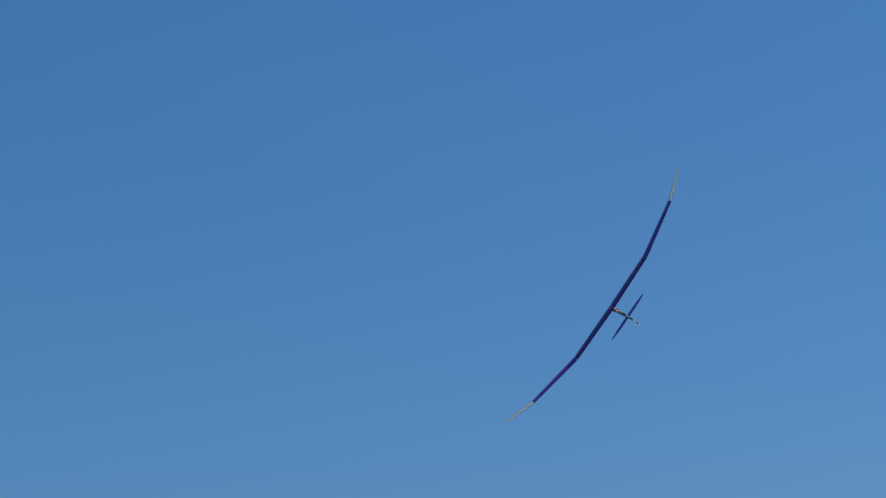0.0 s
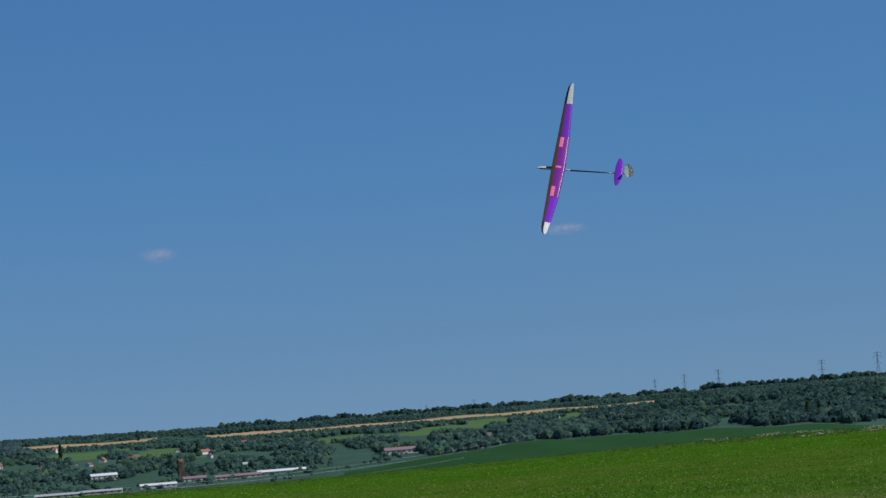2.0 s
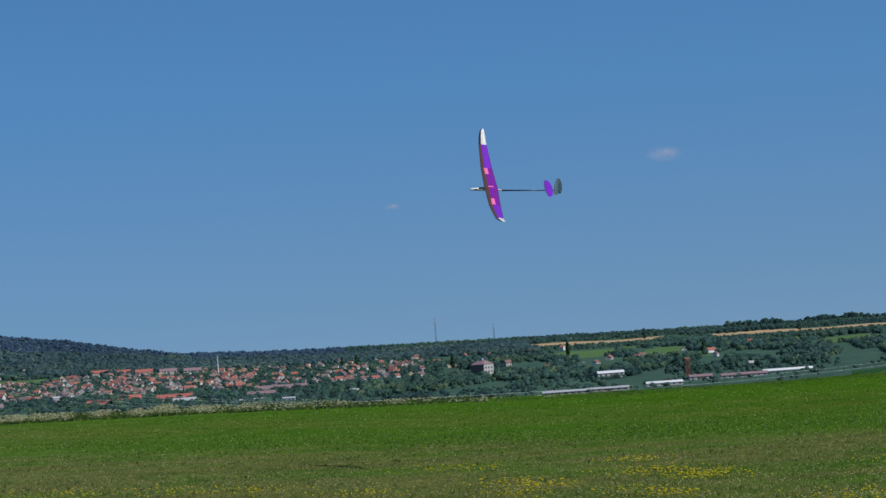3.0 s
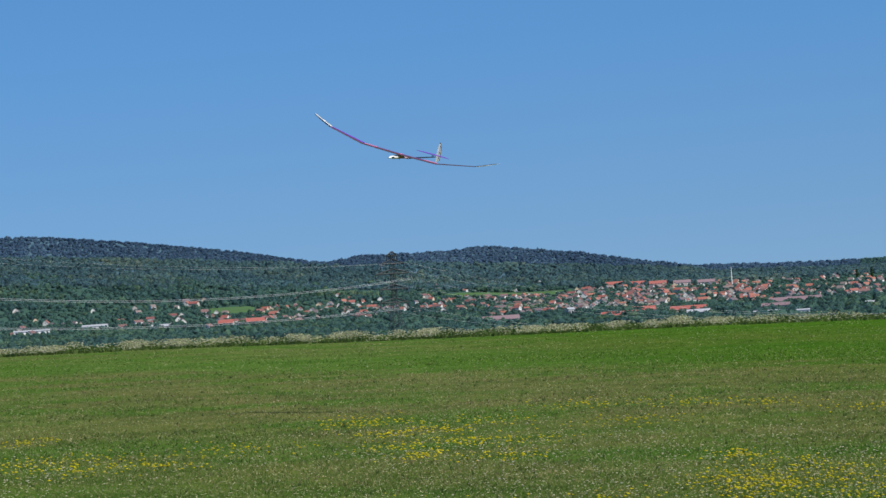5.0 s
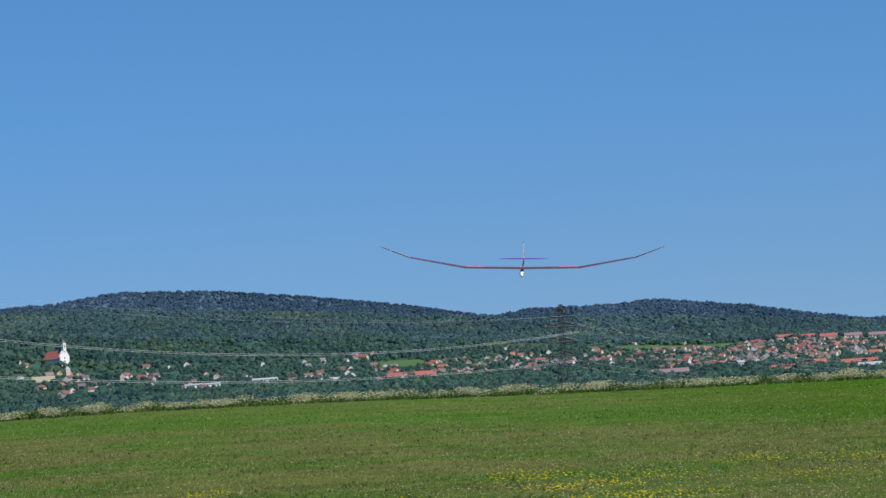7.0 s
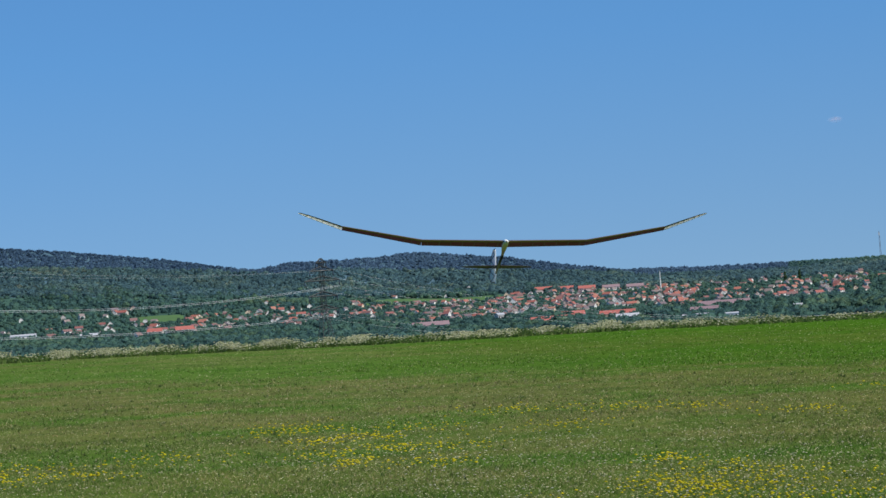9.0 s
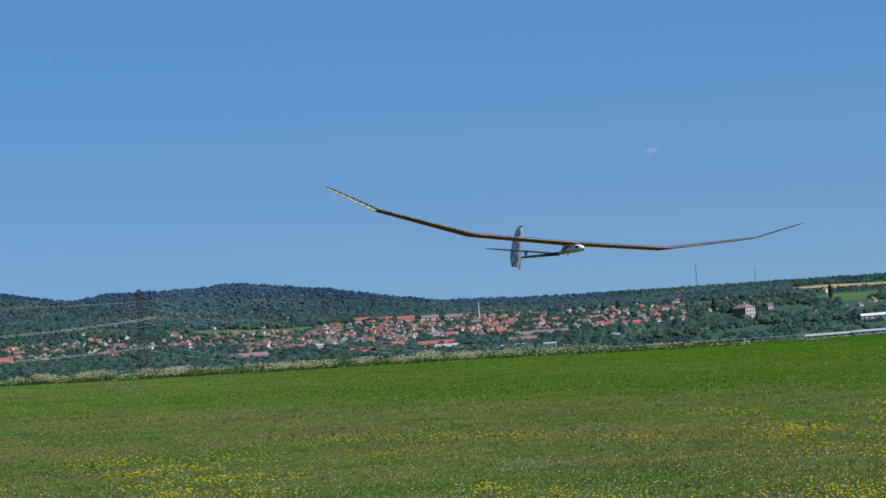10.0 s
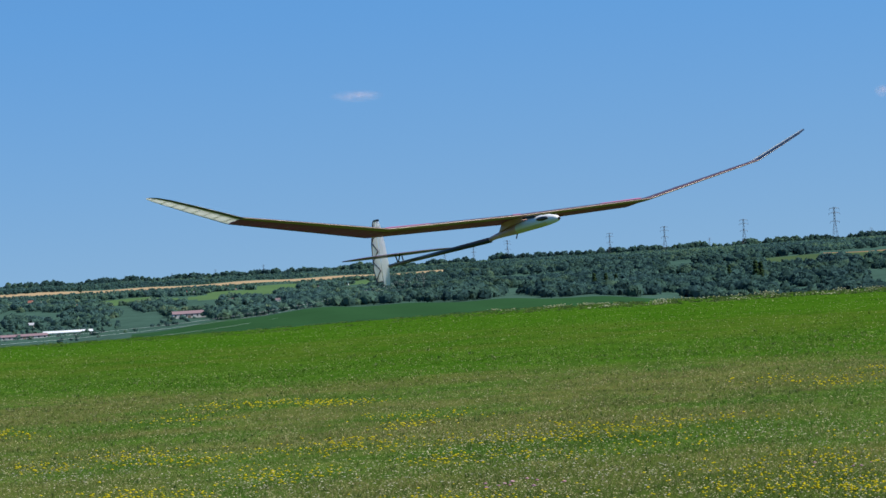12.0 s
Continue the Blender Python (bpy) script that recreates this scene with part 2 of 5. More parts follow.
PLASTERS = ((0.636, 0.619, 0.568), (0.636, 0.619, 0.585), (0.645, 0.636, 0.602), (0.447, 0.413, 0.361), (0.568, 0.447, 0.327), (0.602, 0.602, 0.585), (0.387, 0.361, 0.344))
TILES = ((0.227, 0.0714, 0.0546), (0.16, 0.0571, 0.0504), (0.26, 0.105, 0.0714), (0.126, 0.063, 0.0588), (0.168, 0.134, 0.126), (0.252, 0.084, 0.0588), (0.109, 0.084, 0.0924), (0.143, 0.0756, 0.0714))
M["plaster"], M["tiles"] = tinted("house_plaster", PLASTERS), tinted("clay_tiles", TILES)
M["far_plaster"], M["far_tiles"] = tinted_island("far_house_plaster", PLASTERS), tinted_island("far_clay_tiles", TILES)
M["red_tiles"] = surface("red_roof_tiles", (0.25, 0.07, 0.055), 0.8, grain=0.8)
M["dark_tiles"] = surface("purple_grey_roof", (0.16, 0.105, 0.115), 0.7, grain=0.8)
M["white_wall"] = surface("white_limewash", (0.62, 0.62, 0.6), 0.8, grain=0.7, vary=0.08)
M["stone_wall"] = surface("old_stone", (0.42, 0.36, 0.26), 0.9, grain=0.6)
M["concrete"] = surface("pale_concrete", (0.36, 0.36, 0.35), 0.85, grain=0.5, vary=0.12)
M["sheet"] = surface("weathered_sheet_roof", (0.27, 0.28, 0.3), 0.6, grain=0.5, vary=0.15)
M["pale_sheet"] = surface("pale_sheet_roof", (0.46, 0.48, 0.5), 0.6, grain=0.5, vary=0.12)
M["brick"] = surface("mill_brick", (0.22, 0.13, 0.10), 0.9, grain=0.7)
M["rust"] = surface("rusted_steel", (0.13, 0.055, 0.035), 0.8, grain=0.8)
M["glass"] = surface("dark_window_glass", (0.03, 0.035, 0.045), 0.12, grain=1.0, bump=0)
M["steel"] = surface("weathered_galvanised_steel", (0.08, 0.085, 0.09), 0.6, 0.3, grain=1.0, bump=0)
M["dark_steel"] = surface("dark_painted_steel", (0.03, 0.036, 0.036), 0.6, 0.2, grain=1.0, bump=0)
M["wire"] = surface("aluminium_conductor", (0.5, 0.5, 0.49), 0.4, 0.2, grain=1.0, bump=0)


# ---- mesh helpers ----
def mesh_from(name, verts, faces, mats, index=None, smooth=False):
    me = bpy.data.meshes.new(name)
    me.from_pydata([tuple(v) for v in verts], [], faces)
    for m in mats:
        me.materials.append(m)
    if index is not None:
        me.polygons.foreach_set("material_index", np.asarray(index, dtype=np.int32))
    if smooth:
        me.polygons.foreach_set("use_smooth", np.ones(len(me.polygons), dtype=bool))
    me.update()
    return me


def tri_mesh(name, v, f, mat, smooth=False):
    """Mesh from arrays of points and triangles."""
    me = bpy.data.meshes.new(name)
    me.vertices.add(len(v)), me.loops.add(len(f) * 3), me.polygons.add(len(f))
    me.vertices.foreach_set("co", np.asarray(v, dtype=np.float32).ravel())
    me.loops.foreach_set("vertex_index", np.asarray(f, dtype=np.int32).ravel())
    me.polygons.foreach_set("loop_start", np.arange(0, len(f) * 3, 3, dtype=np.int32))
    me.polygons.foreach_set("loop_total", np.full(len(f), 3, dtype=np.int32))
    if smooth:
        me.polygons.foreach_set("use_smooth", np.ones(len(f), dtype=bool))
    me.materials.append(mat)
    me.update(calc_edges=True)
    return me


def part(name, bm, mats, parent, label="", smooth=False):
    """Links a bmesh as one mesh object under a thing or a part."""
    me = bpy.data.meshes.new(name)
    bm.to_mesh(me)
    bm.free()
    for m in (mats if isinstance(mats, (list, tuple)) else [mats]):
        me.materials.append(m)
    if smooth:
        me.polygons.foreach_set("use_smooth", np.ones(len(me.polygons), dtype=bool))
    ob = new(name, me)
    ob.parent = parent
    return tagged(ob, label)


def box(bm, x0, x1, y0, y1, z0, z1, bevel=0.0):
    v = [bm.verts.new(p) for p in ((x0, y0, z0), (x1, y0, z0), (x1, y1, z0), (x0, y1, z0), (x0, y0, z1), (x1, y0, z1), (x1, y1, z1), (x0, y1, z1))]
    f = [bm.faces.new([v[i] for i in q]) for q in ((3, 2, 1, 0), (4, 5, 6, 7), (0, 1, 5, 4), (1, 2, 6, 5), (2, 3, 7, 6), (3, 0, 4, 7))]
    if bevel:
        bmesh.ops.bevel(bm, geom=list({e for q in f for e in q.edges}), offset=bevel, segments=1, affect="EDGES")
    return bm


def tube(bm, a, b, ra, rb=None, n=6):
    """A tapered rod from a to b."""
    a, b, rb = Vector(a), Vector(b), ra if rb is None else rb
    q = (b - a).to_track_quat("Z", "Y")
    rings = [[bm.verts.new(p + q @ Vector((r * math.cos(6.2832 * i / n), r * math.sin(6.2832 * i / n), 0))) for i in range(n)] for p, r in ((a, ra), (b, rb))]
    for i in range(n):
        bm.faces.new((rings[0][i], rings[0][(i + 1) % n], rings[1][(i + 1) % n], rings[1][i]))
    bm.faces.new(rings[0][::-1]), bm.faces.new(rings[1])
    return bm


def lathe(bm, profile, n=12, x=0.0, y=0.0):
    """A turned body from (radius, height) pairs."""
    rings = [[bm.verts.new((x + r * math.cos(6.2832 * i / n), y + r * math.sin(6.2832 * i / n), z)) for i in range(n)] for r, z in profile]
    for a, b in zip(rings, rings[1:]):
        for i in range(n):
            bm.faces.new((a[i], a[(i + 1) % n], b[(i + 1) % n], b[i]))
    bm.faces.new(rings[0][::-1]), bm.faces.new(rings[-1])
    return bm


def gable(bm, w, d, z, h, over=0.4, thick=0.25):
    """A gabled roof as a thick folded slab, with the ridge along x."""
    pts = [(-d / 2 - over, z - over * h / d * 1.6), (0, z + h), (d / 2 + over, z - over * h / d * 1.6)]
    out = []
    for x in (-w / 2 - over, w / 2 + over):
        out.append([bm.verts.new((x, y, zz)) for y, zz in pts] + [bm.verts.new((x, y, zz - thick)) for y, zz in reversed(pts)])
    a, b = out
    for i in range(6):
        bm.faces.new((a[i], b[i], b[(i + 1) % 6], a[(i + 1) % 6]))
    for s, flip in ((a, False), (b, True)):
        for q in ((s[0], s[1], s[4], s[5]), (s[1], s[2], s[3], s[4])):
            bm.faces.new(q if not flip else q[::-1])
    return bm


def gable_walls(bm, w, d, z, h):
    """Four walls with pointed gable ends."""
    p = [(-d / 2, 0), (d / 2, 0), (d / 2, z), (0, z + h), (-d / 2, z)]
    a, b = ([bm.verts.new((x, y, zz)) for y, zz in p] for x in (-w / 2, w / 2))
    for i in range(5):
        bm.faces.new((a[i], a[(i + 1) % 5], b[(i + 1) % 5], b[i]))
    bm.faces.new(a[::-1]), bm.faces.new(b)
    return bm


# ---- the land ----
def polar(az, r, z=0.0):
    return Vector((r * math.sin(radians(az)), r * math.cos(radians(az)), z))


EDGE = 110.0
T_EDGE = ((-30, -10, -7.7, -3, 0, 4, 8, 12, 16, 20, 24, 29, 33, 38, 44, 48, 60), (-0.3, -0.2, -0.2, -0.3, -0.4, -0.5, -0.58, -0.7, -0.8, -0.82, -0.78, -0.68, -0.68, -0.68, -0.75, -0.82, -0.8))
T_1300 = ((-30, -14, -5, 0, 10, 20, 22, 25.6, 28, 32, 35, 41, 44, 48, 60), (-0.35, -0.35, -0.4, -0.5, -0.75, -0.85, -0.65, -0.40, -0.41, -0.56, -0.82, -0.82, -0.82, -0.85, -0.85))
T_2300 = ((-30, -14, -5, 0, 5, 10, 15, 20, 25, 30, 36, 42, 48, 60), (0.5, 0.5, 0.35, 0.15, 0.0, -0.05, -0.08, -0.15, -0.1, -0.1, -0.05, 0.0, 0.1, 0.1))
T_3200 = ((-30, -14, -10, -7.6, -5.3, -3, -0.6, 1.5, 3.5, 5.8, 8.2, 12, 16, 20, 25, 30, 36, 41, 47, 60), (1.2, 1.5, 1.6, 1.38, 1.18, 1.03, 0.78, 0.6, 0.46, 0.36, 0.26, 0.24, 0.16, 0.12, 0.12, 0.16, 0.2, 0.3, 0.4, 0.4))
T_4500 = ((-30, -14, -10, -9.2, -7.8, -5.85, -3.76, -1.78, -0.3, 0, 0.57, 2.33, 2.9, 3.27, 4.09, 5.24, 6.39, 7.54, 9.45, 12.9, 16.5, 20, 25, 30, 36, 41, 46.5, 60), (1.1, 1.8, 2.0, 2.02, 2.18, 2.09, 1.82, 1.51, 1.21, 1.18, 1.27, 1.24, 1.28, 1.29, 1.18, 1.03, 0.80, 0.60, 0.52, 0.46, 0.41, 0.37, 0.35, 0.35, 0.37, 0.42, 0.46, 0.4))


T_FRONT = ((-30, -14, -10, -7.7, -5.4, -3, -0.9, 0.3, 1.7, 2.7, 3.6, 5.2, 6, 8.2), (1.0, 1.7, 1.88, 1.8, 1.6, 1.42, 1.2, 1.06, 1.04, 0.95, 0.88, 0.76, 0.68, 0.46))


def height(az, r):
    """Height of the ground, for arrays of bearings and distances."""
    az, r = np.asarray(az, dtype=float), np.asarray(r, dtype=float)
    t = [np.interp(az, *table) for table in (T_EDGE, T_1300, T_2300, T_3200, T_4500)]
    rise = t[3] + (t[4] - t[3]) * np.interp(az, (8, 13), (0.15, 0.5))
    east = np.clip((az - 7.5) / 3.0, 0, 1)
    ridge = np.interp(az, *T_FRONT) * (1 - east) + rise * east
    dip = (ridge - 0.22) * (1 - east) + (rise * 0.6 + t[4] * 0.4) * east
    el = np.stack([t[0], t[0] - 0.45, np.minimum(t[1], t[0] - 0.1) - 0.5, t[1], t[2], t[3], ridge, dip, t[4], t[4] - 0.2])
    rr = np.array([EDGE, 170, 900, 2200, 3300, 4050, 4300, 4430, 4750, 4970])
    i = np.clip(np.searchsorted(rr, r) - 1, 0, len(rr) - 2)
    f = np.clip((r - rr[i]) / (rr[i + 1] - rr[i]), 0, 1)
    e = np.take_along_axis(el, i[None], 0)[0] * (1 - f) + np.take_along_axis(el, (i + 1)[None], 0)[0] * f
    far = EYE + r * np.tan(np.radians(e))
    near = (EYE / EDGE + np.tan(np.radians(t[0]))) * r
    return np.where(r < EDGE, near, far)


def ground_at(az, r):
    return float(height(np.array([az]), np.array([r]))[0])


def distance_of(az, el, r0=2100.0):
    """How far out the slope beyond the valley shows at that elevation."""
    r = np.linspace(r0, 4780, 800)
    e = np.degrees(np.arctan2(height(np.full(800, az), r) - EYE, r))
    k = np.argmax(e >= el)
    return float(r[k]) if e[k] >= el else 4700.0


FIELDS = (  # kind, bearings, distances
    ("crop", 21.2, 33.2, 1030, 2200), ("wheat", 18.4, 25.6, 4180, 4290), ("wheat", 15.0, 17.7, 4180, 4310), ("wheat", 25.0, 28.0, 4200, 4290),
    ("pasture", -2.5, -1.4, 3367, 3490), ("pasture", 2.4, 4.9, 3675, 3842), ("pasture", 17.4, 18.6, 3245, 3400), ("pasture", 14.6, 16.3, 3467, 3567),
    ("pasture", 20.8, 22.4, 3467, 3592), ("pasture", 24.0, 26.6, 3800, 4050), ("pasture", 15.3, 16.8, 3420, 3900), ("pasture", 17.1, 18.2, 3350, 3720), ("pasture", 20.6, 22.2, 3350, 3760), ("pasture", 22.8, 24.6, 3330, 3800), ("soil", 23.6, 24.6, 3517, 3550), ("wheat", 25.6, 26.6, 3342, 3375),
    ("grassland", 34.6, 38.2, 3300, 3758), ("soil", 35.6, 37.6, 3742, 3800), ("grassland", 38.2, 44.0, 3467, 4008), ("crop", 44.0, 60.0, 2860, 3800), ("grassland", 44.0, 60.0, 3800, 4650),
    ("soil", 40.0, 47.0, 4008, 4069), ("soil", 45.2, 49.0, 2244, 2420), ("wheat", 47.2, 60.0, 4600, 4848), ("grassland", 40.0, 44.5, 2332, 2640))


def zone(az, r):
    if r < EDGE + 8:
        return "turf"
    for k, a0, a1, r0, r1 in FIELDS:
        w = 0.25 * math.sin(r * 0.011 + a0)
        if a0 + w < az < a1 + w and r0 < r < r1:
            return k
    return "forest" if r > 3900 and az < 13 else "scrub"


def ground():
    azs = np.concatenate([np.arange(-180, -14, 4.0), np.arange(-14, 56, 0.2), np.arange(56, 180, 4.0)])
    rs = np.concatenate([[4, 8, 12], np.arange(16, EDGE - 1, 4), [EDGE, 114, 118, 130, 150, 170, 250, 350, 500, 620], np.arange(700, 2200, 60), np.arange(2200, 4980, 22)])
    A, R = np.meshgrid(azs, rs)
    Z = height(A, R)
    Z += np.where(R > 900, np.sin(A * 2.1 + R * 0.004) * np.cos(R * 0.007 + A) * 1.5, np.sin(R * np.sin(np.radians(A)) * 0.5) * np.sin(R * np.cos(np.radians(A)) * 0.43 + 1) * 0.012)
    x, y = R * np.sin(np.radians(A)), R * np.cos(np.radians(A))
    n, m = len(azs), len(rs)
    verts = [(0.0, 0.0, 0.0)] + list(zip(x.ravel(), y.ravel(), Z.ravel()))
    kinds = ["turf", "scrub", "crop", "wheat", "pasture", "soil", "forest", "grassland"]
    faces, index = [], []
    for j in range(n):
        faces.append((0, 1 + j, 1 + (j + 1) % n)), index.append(0)
    for i in range(m - 1):
        for j in range(n):
            k = (j + 1) % n
            faces.append((1 + i * n + j, 1 + (i + 1) * n + j, 1 + (i + 1) * n + k, 1 + i * n + k))
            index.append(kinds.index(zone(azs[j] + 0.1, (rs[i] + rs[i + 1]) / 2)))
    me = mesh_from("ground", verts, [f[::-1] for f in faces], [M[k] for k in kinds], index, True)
    tagged(new("ground", me), "grassy meadow falling to a wide valley with fields", "ground", kind="structure")


ground()

# ---- woods ----
def ico(sub):
    bm = bmesh.new()
    bmesh.ops.create_icosphere(bm, subdivisions=sub, radius=1)
    v = np.array([p.co[:] for p in bm.verts])
    f = np.array([[p.index for p in q.verts] for q in bm.faces])
    bm.free()
    return v, f


ICO1, ICO2 = ico(2), ico(3)


def crowns(name, spots, mat, label, seed, leaves=36, big=0.3, spread=0.19):
    """Many tree crowns, each a loose cloud of leaf sprays; spots: x, y, z, width, height."""
    rng = np.random.default_rng(seed)
    spots = np.asarray(spots)
    kind = np.array([noise.noise((p[0] * 0.006, p[1] * 0.006, seed * 1.0)) for p in spots])
    tone = np.repeat(np.clip(0.4 + 0.6 * kind + rng.normal(0, spread, len(spots)), 0, 1), leaves * 3)
    spots = np.repeat(spots, leaves, 0)
    n = len(spots)
    out = rng.normal(0, 1, (n, 3))
    out /= np.linalg.norm(out, axis=1)[:, None]
    out[:, 2] = np.abs(out[:, 2]) * 1.4 - 0.4
    size = np.stack([spots[:, 3], spots[:, 3], spots[:, 4]], 1) * 0.5
    c = spots[:, :3] + out * size * rng.uniform(0.6, 1.0, (n, 1))
    c[:, 2] += spots[:, 4] * 0.5
    out /= np.linalg.norm(out, axis=1)[:, None]
    face = out + rng.normal(0, 0.35, (n, 3))
    face /= np.linalg.norm(face, axis=1)[:, None]
    u = np.cross(face, rng.normal(0, 1, (n, 3)))
    u /= np.linalg.norm(u, axis=1)[:, None] + 1e-9
    w = np.cross(face, u)
    k = (spots[:, 3] * big * rng.uniform(0.7, 1.3, n))[:, None]
    v = np.stack([c + u * k, c - 0.5 * u * k + 0.87 * w * k, c - 0.5 * u * k - 0.87 * w * k], 1).reshape(-1, 3)
    me = tri_mesh(name, v, np.arange(3 * n).reshape(-1, 3), mat)
    me.attributes.new("tone", "FLOAT", "POINT").data.foreach_set("value", tone.astype(np.float32))
    # leaves shade as the round crown that they belong to
    round_out = np.repeat(out * 0.92 + face * 0.08 + np.array([0, 0, 0.15]), 3, 0)
    round_out /= np.linalg.norm(round_out, axis=1)[:, None]
    me.attributes.new("custom_normal", "FLOAT_VECTOR", "POINT").data.foreach_set("vector", round_out.astype(np.float32).ravel())
    ob = new(name, me)
    return tagged(ob, label, "woods", kind="stuff")


TOWN = ((3.3, 9.0, -0.16, 0.27, 330), (8.2, 12.6, -0.22, 0.24, 170), (-2.6, 3.4, -0.02, 0.34, 150), (-2.6, 4.5, 0.3, 0.62, 16), (-9.8, -2.6, 0.08, 0.6, 60), (12.6, 19.0, -0.25, 0.3, 26), (-10.0, -6.6, 0.15, 0.62, 12), (19.0, 26.0, -0.35, 0.15, 20))


def in_town(az, el):
    return 3.0 < az < 13.2 and -0.28 < el < 0.28 or -2.8 < az < 3.4 and -0.02 < el < 0.32 or az < -2.6 and 0.06 < el < 0.6


def woods():
    rng = np.random.default_rng(7)
    near, front, ridge, far = [], [], [], []
    while len(near) < 19000:
        az, r = rng.uniform(-13, 52), rng.uniform(2230, 4080)
        if 14.8 < az < 23 and r < 2620 and rng.random() < 0.72:
            continue
        if (az > 33 and rng.random() < 0.3) or zone(az, r) not in ("scrub", "forest"):
            continue
        z = ground_at(az, r)
        el = math.degrees(math.atan2(z - EYE, r))
        if az > 38 and not 38 < az < 44.2 and r < 3350 and rng.random() < 0.85:
            continue
        n = noise.noise((az * 0.9, r * 0.003, 2.0))
        if n < (-0.9 if az < 5 else -0.3 if az < 13 else -0.12 if az < 26 else -0.16):
            continue
        h = rng.uniform(3.6, 7.4) * (1 + 0.45 * n)
        if in_town(az, el):
            h = rng.uniform(2.4, 4.0) if az > 3 else rng.uniform(2.6, 4.6)
        elif az > 13.2:
            h *= 0.55 if az < 23 and r < 2700 else 0.75 if az < 28 and el > 0.06 else 1.05 if az < 28 else 1.25
        near.append((*polar(az, r, z - 0.3), h * rng.uniform(1.0, 1.7), h))
    for k in range(2200):
        az, r = rng.uniform(2.5, 13.0), rng.uniform(2500, 4050)
        if zone(az, r) not in ("scrub", "forest"):
            continue
        h = rng.uniform(2.4, 4.6)
        near.append((*polar(az, r, ground_at(az, r) - 0.3), h * rng.uniform(0.9, 1.8), h))
    for k in range(3600):
        az, r = rng.uniform(-13, 4.0), rng.uniform(2500, 4050)
        el = math.degrees(math.atan2(ground_at(az, r) - EYE, r))
        if zone(az, r) not in ("scrub", "forest") or in_town(az, el) and rng.random() < 0.6:
            continue
        h = rng.uniform(3.0, 5.6)
        near.append((*polar(az, r, ground_at(az, r) - 0.3), h * rng.uniform(1.0, 1.7), h))
    while len(front) < 15000:
        az, r = rng.uniform(-13, 15), rng.uniform(3900, 4325)
        if zone(az, r) not in ("scrub", "forest"):
            continue
        h = rng.uniform(3.5, 7.5) * (1 + 0.4 * noise.noise((az * 1.3, r * 0.01, 5.0)))
        front.append((*polar(az, r, ground_at(az, r) - 0.5), h * rng.uniform(1.0, 1.6), h))
    while len(far) + len(ridge) < 34000:
        az, r = rng.uniform(-13, 52), rng.uniform(3950, 4800)
        if az < 9 and r < 4400 or az > 9 and rng.random() < 0.45 or zone(az, r) not in ("scrub", "forest"):
            continue
        h = rng.uniform(2.4, 5.2) * (0.85 if az > 10 else 1.0)
        if 14 < az < 29 and r < 4330:
            h *= 0.6
        (far if az < 11 else ridge).append((*polar(az, r, ground_at(az, r) - 0.3), h * rng.uniform(1.1, 2.0), h))
    # same woods split by bearing; the eastern part takes the darker palette
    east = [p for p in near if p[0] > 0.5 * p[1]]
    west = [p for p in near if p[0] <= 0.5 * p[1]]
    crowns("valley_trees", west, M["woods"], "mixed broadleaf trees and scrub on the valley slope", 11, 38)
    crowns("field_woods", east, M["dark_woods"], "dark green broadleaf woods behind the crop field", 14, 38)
    crowns("slope_forest", front, M["hazed_slope_woods"], "round-crowned broadleaf forest on the nearer wooded ridge", 15, 26, 0.36)
    crowns("hill_forest", far, M["hazed_far_woods"], "dense forest covering the far hills, coloured blue with painted haze", 12, 16, 0.34, 0.1)
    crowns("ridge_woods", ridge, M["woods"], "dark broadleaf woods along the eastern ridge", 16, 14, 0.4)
    hedge = []
    for az0, az1, r, h in ((29.0, 47.0, 4740, 15), (23.4, 28.6, 4650, 14), (18.9, 24.0, 4640, 13), (13.0, 18.5, 4480, 7), (18.0, 20.0, 4300, 9), (36.6, 44.5, 4100, 13), (-12, 14, 2150, 8), (33.4, 45, 2230, 8)):
        for az in np.arange(az0, az1, 0.035 if r > 3000 else 0.09):
            q, a = r + rng.uniform(-30, 30), az + rng.uniform(-0.05, 0.05)
            hh = h * rng.uniform(0.6, 1.15) * (0.75 + 0.5 * noise.noise((az * 1.7, r, 0)))
            hedge.append((*polar(a, q, ground_at(a, q) - 0.5), hh * rng.uniform(0.8, 1.3), hh))
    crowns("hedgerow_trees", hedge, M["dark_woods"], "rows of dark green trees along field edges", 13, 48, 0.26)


woods()


# ---- single trees ----
def lumps(bm_name, spots, mat):
    """A crown mesh from uneven clumps; spots: x, y, z, width, height."""
    V, F, n = [], [], 0
    for i, (x, y, z, w, h) in enumerate(spots):
        v = ICO1[0] * np.random.default_rng(i + 5).uniform(0.75, 1.2, (len(ICO1[0]), 1)) * (w / 2, w / 2, h / 2) + (x, y, z)
        V.append(v), F.append(ICO1[1] + n)
        n += len(v)
    me = tri_mesh(bm_name, np.concatenate(V), np.concatenate(F), mat)
    tone = np.repeat(np.random.default_rng(len(spots)).uniform(0.1, 0.6, len(V)), len(ICO1[0]))
    me.attributes.new("tone", "FLOAT", "POINT").data.foreach_set("value", tone.astype(np.float32))
    return me


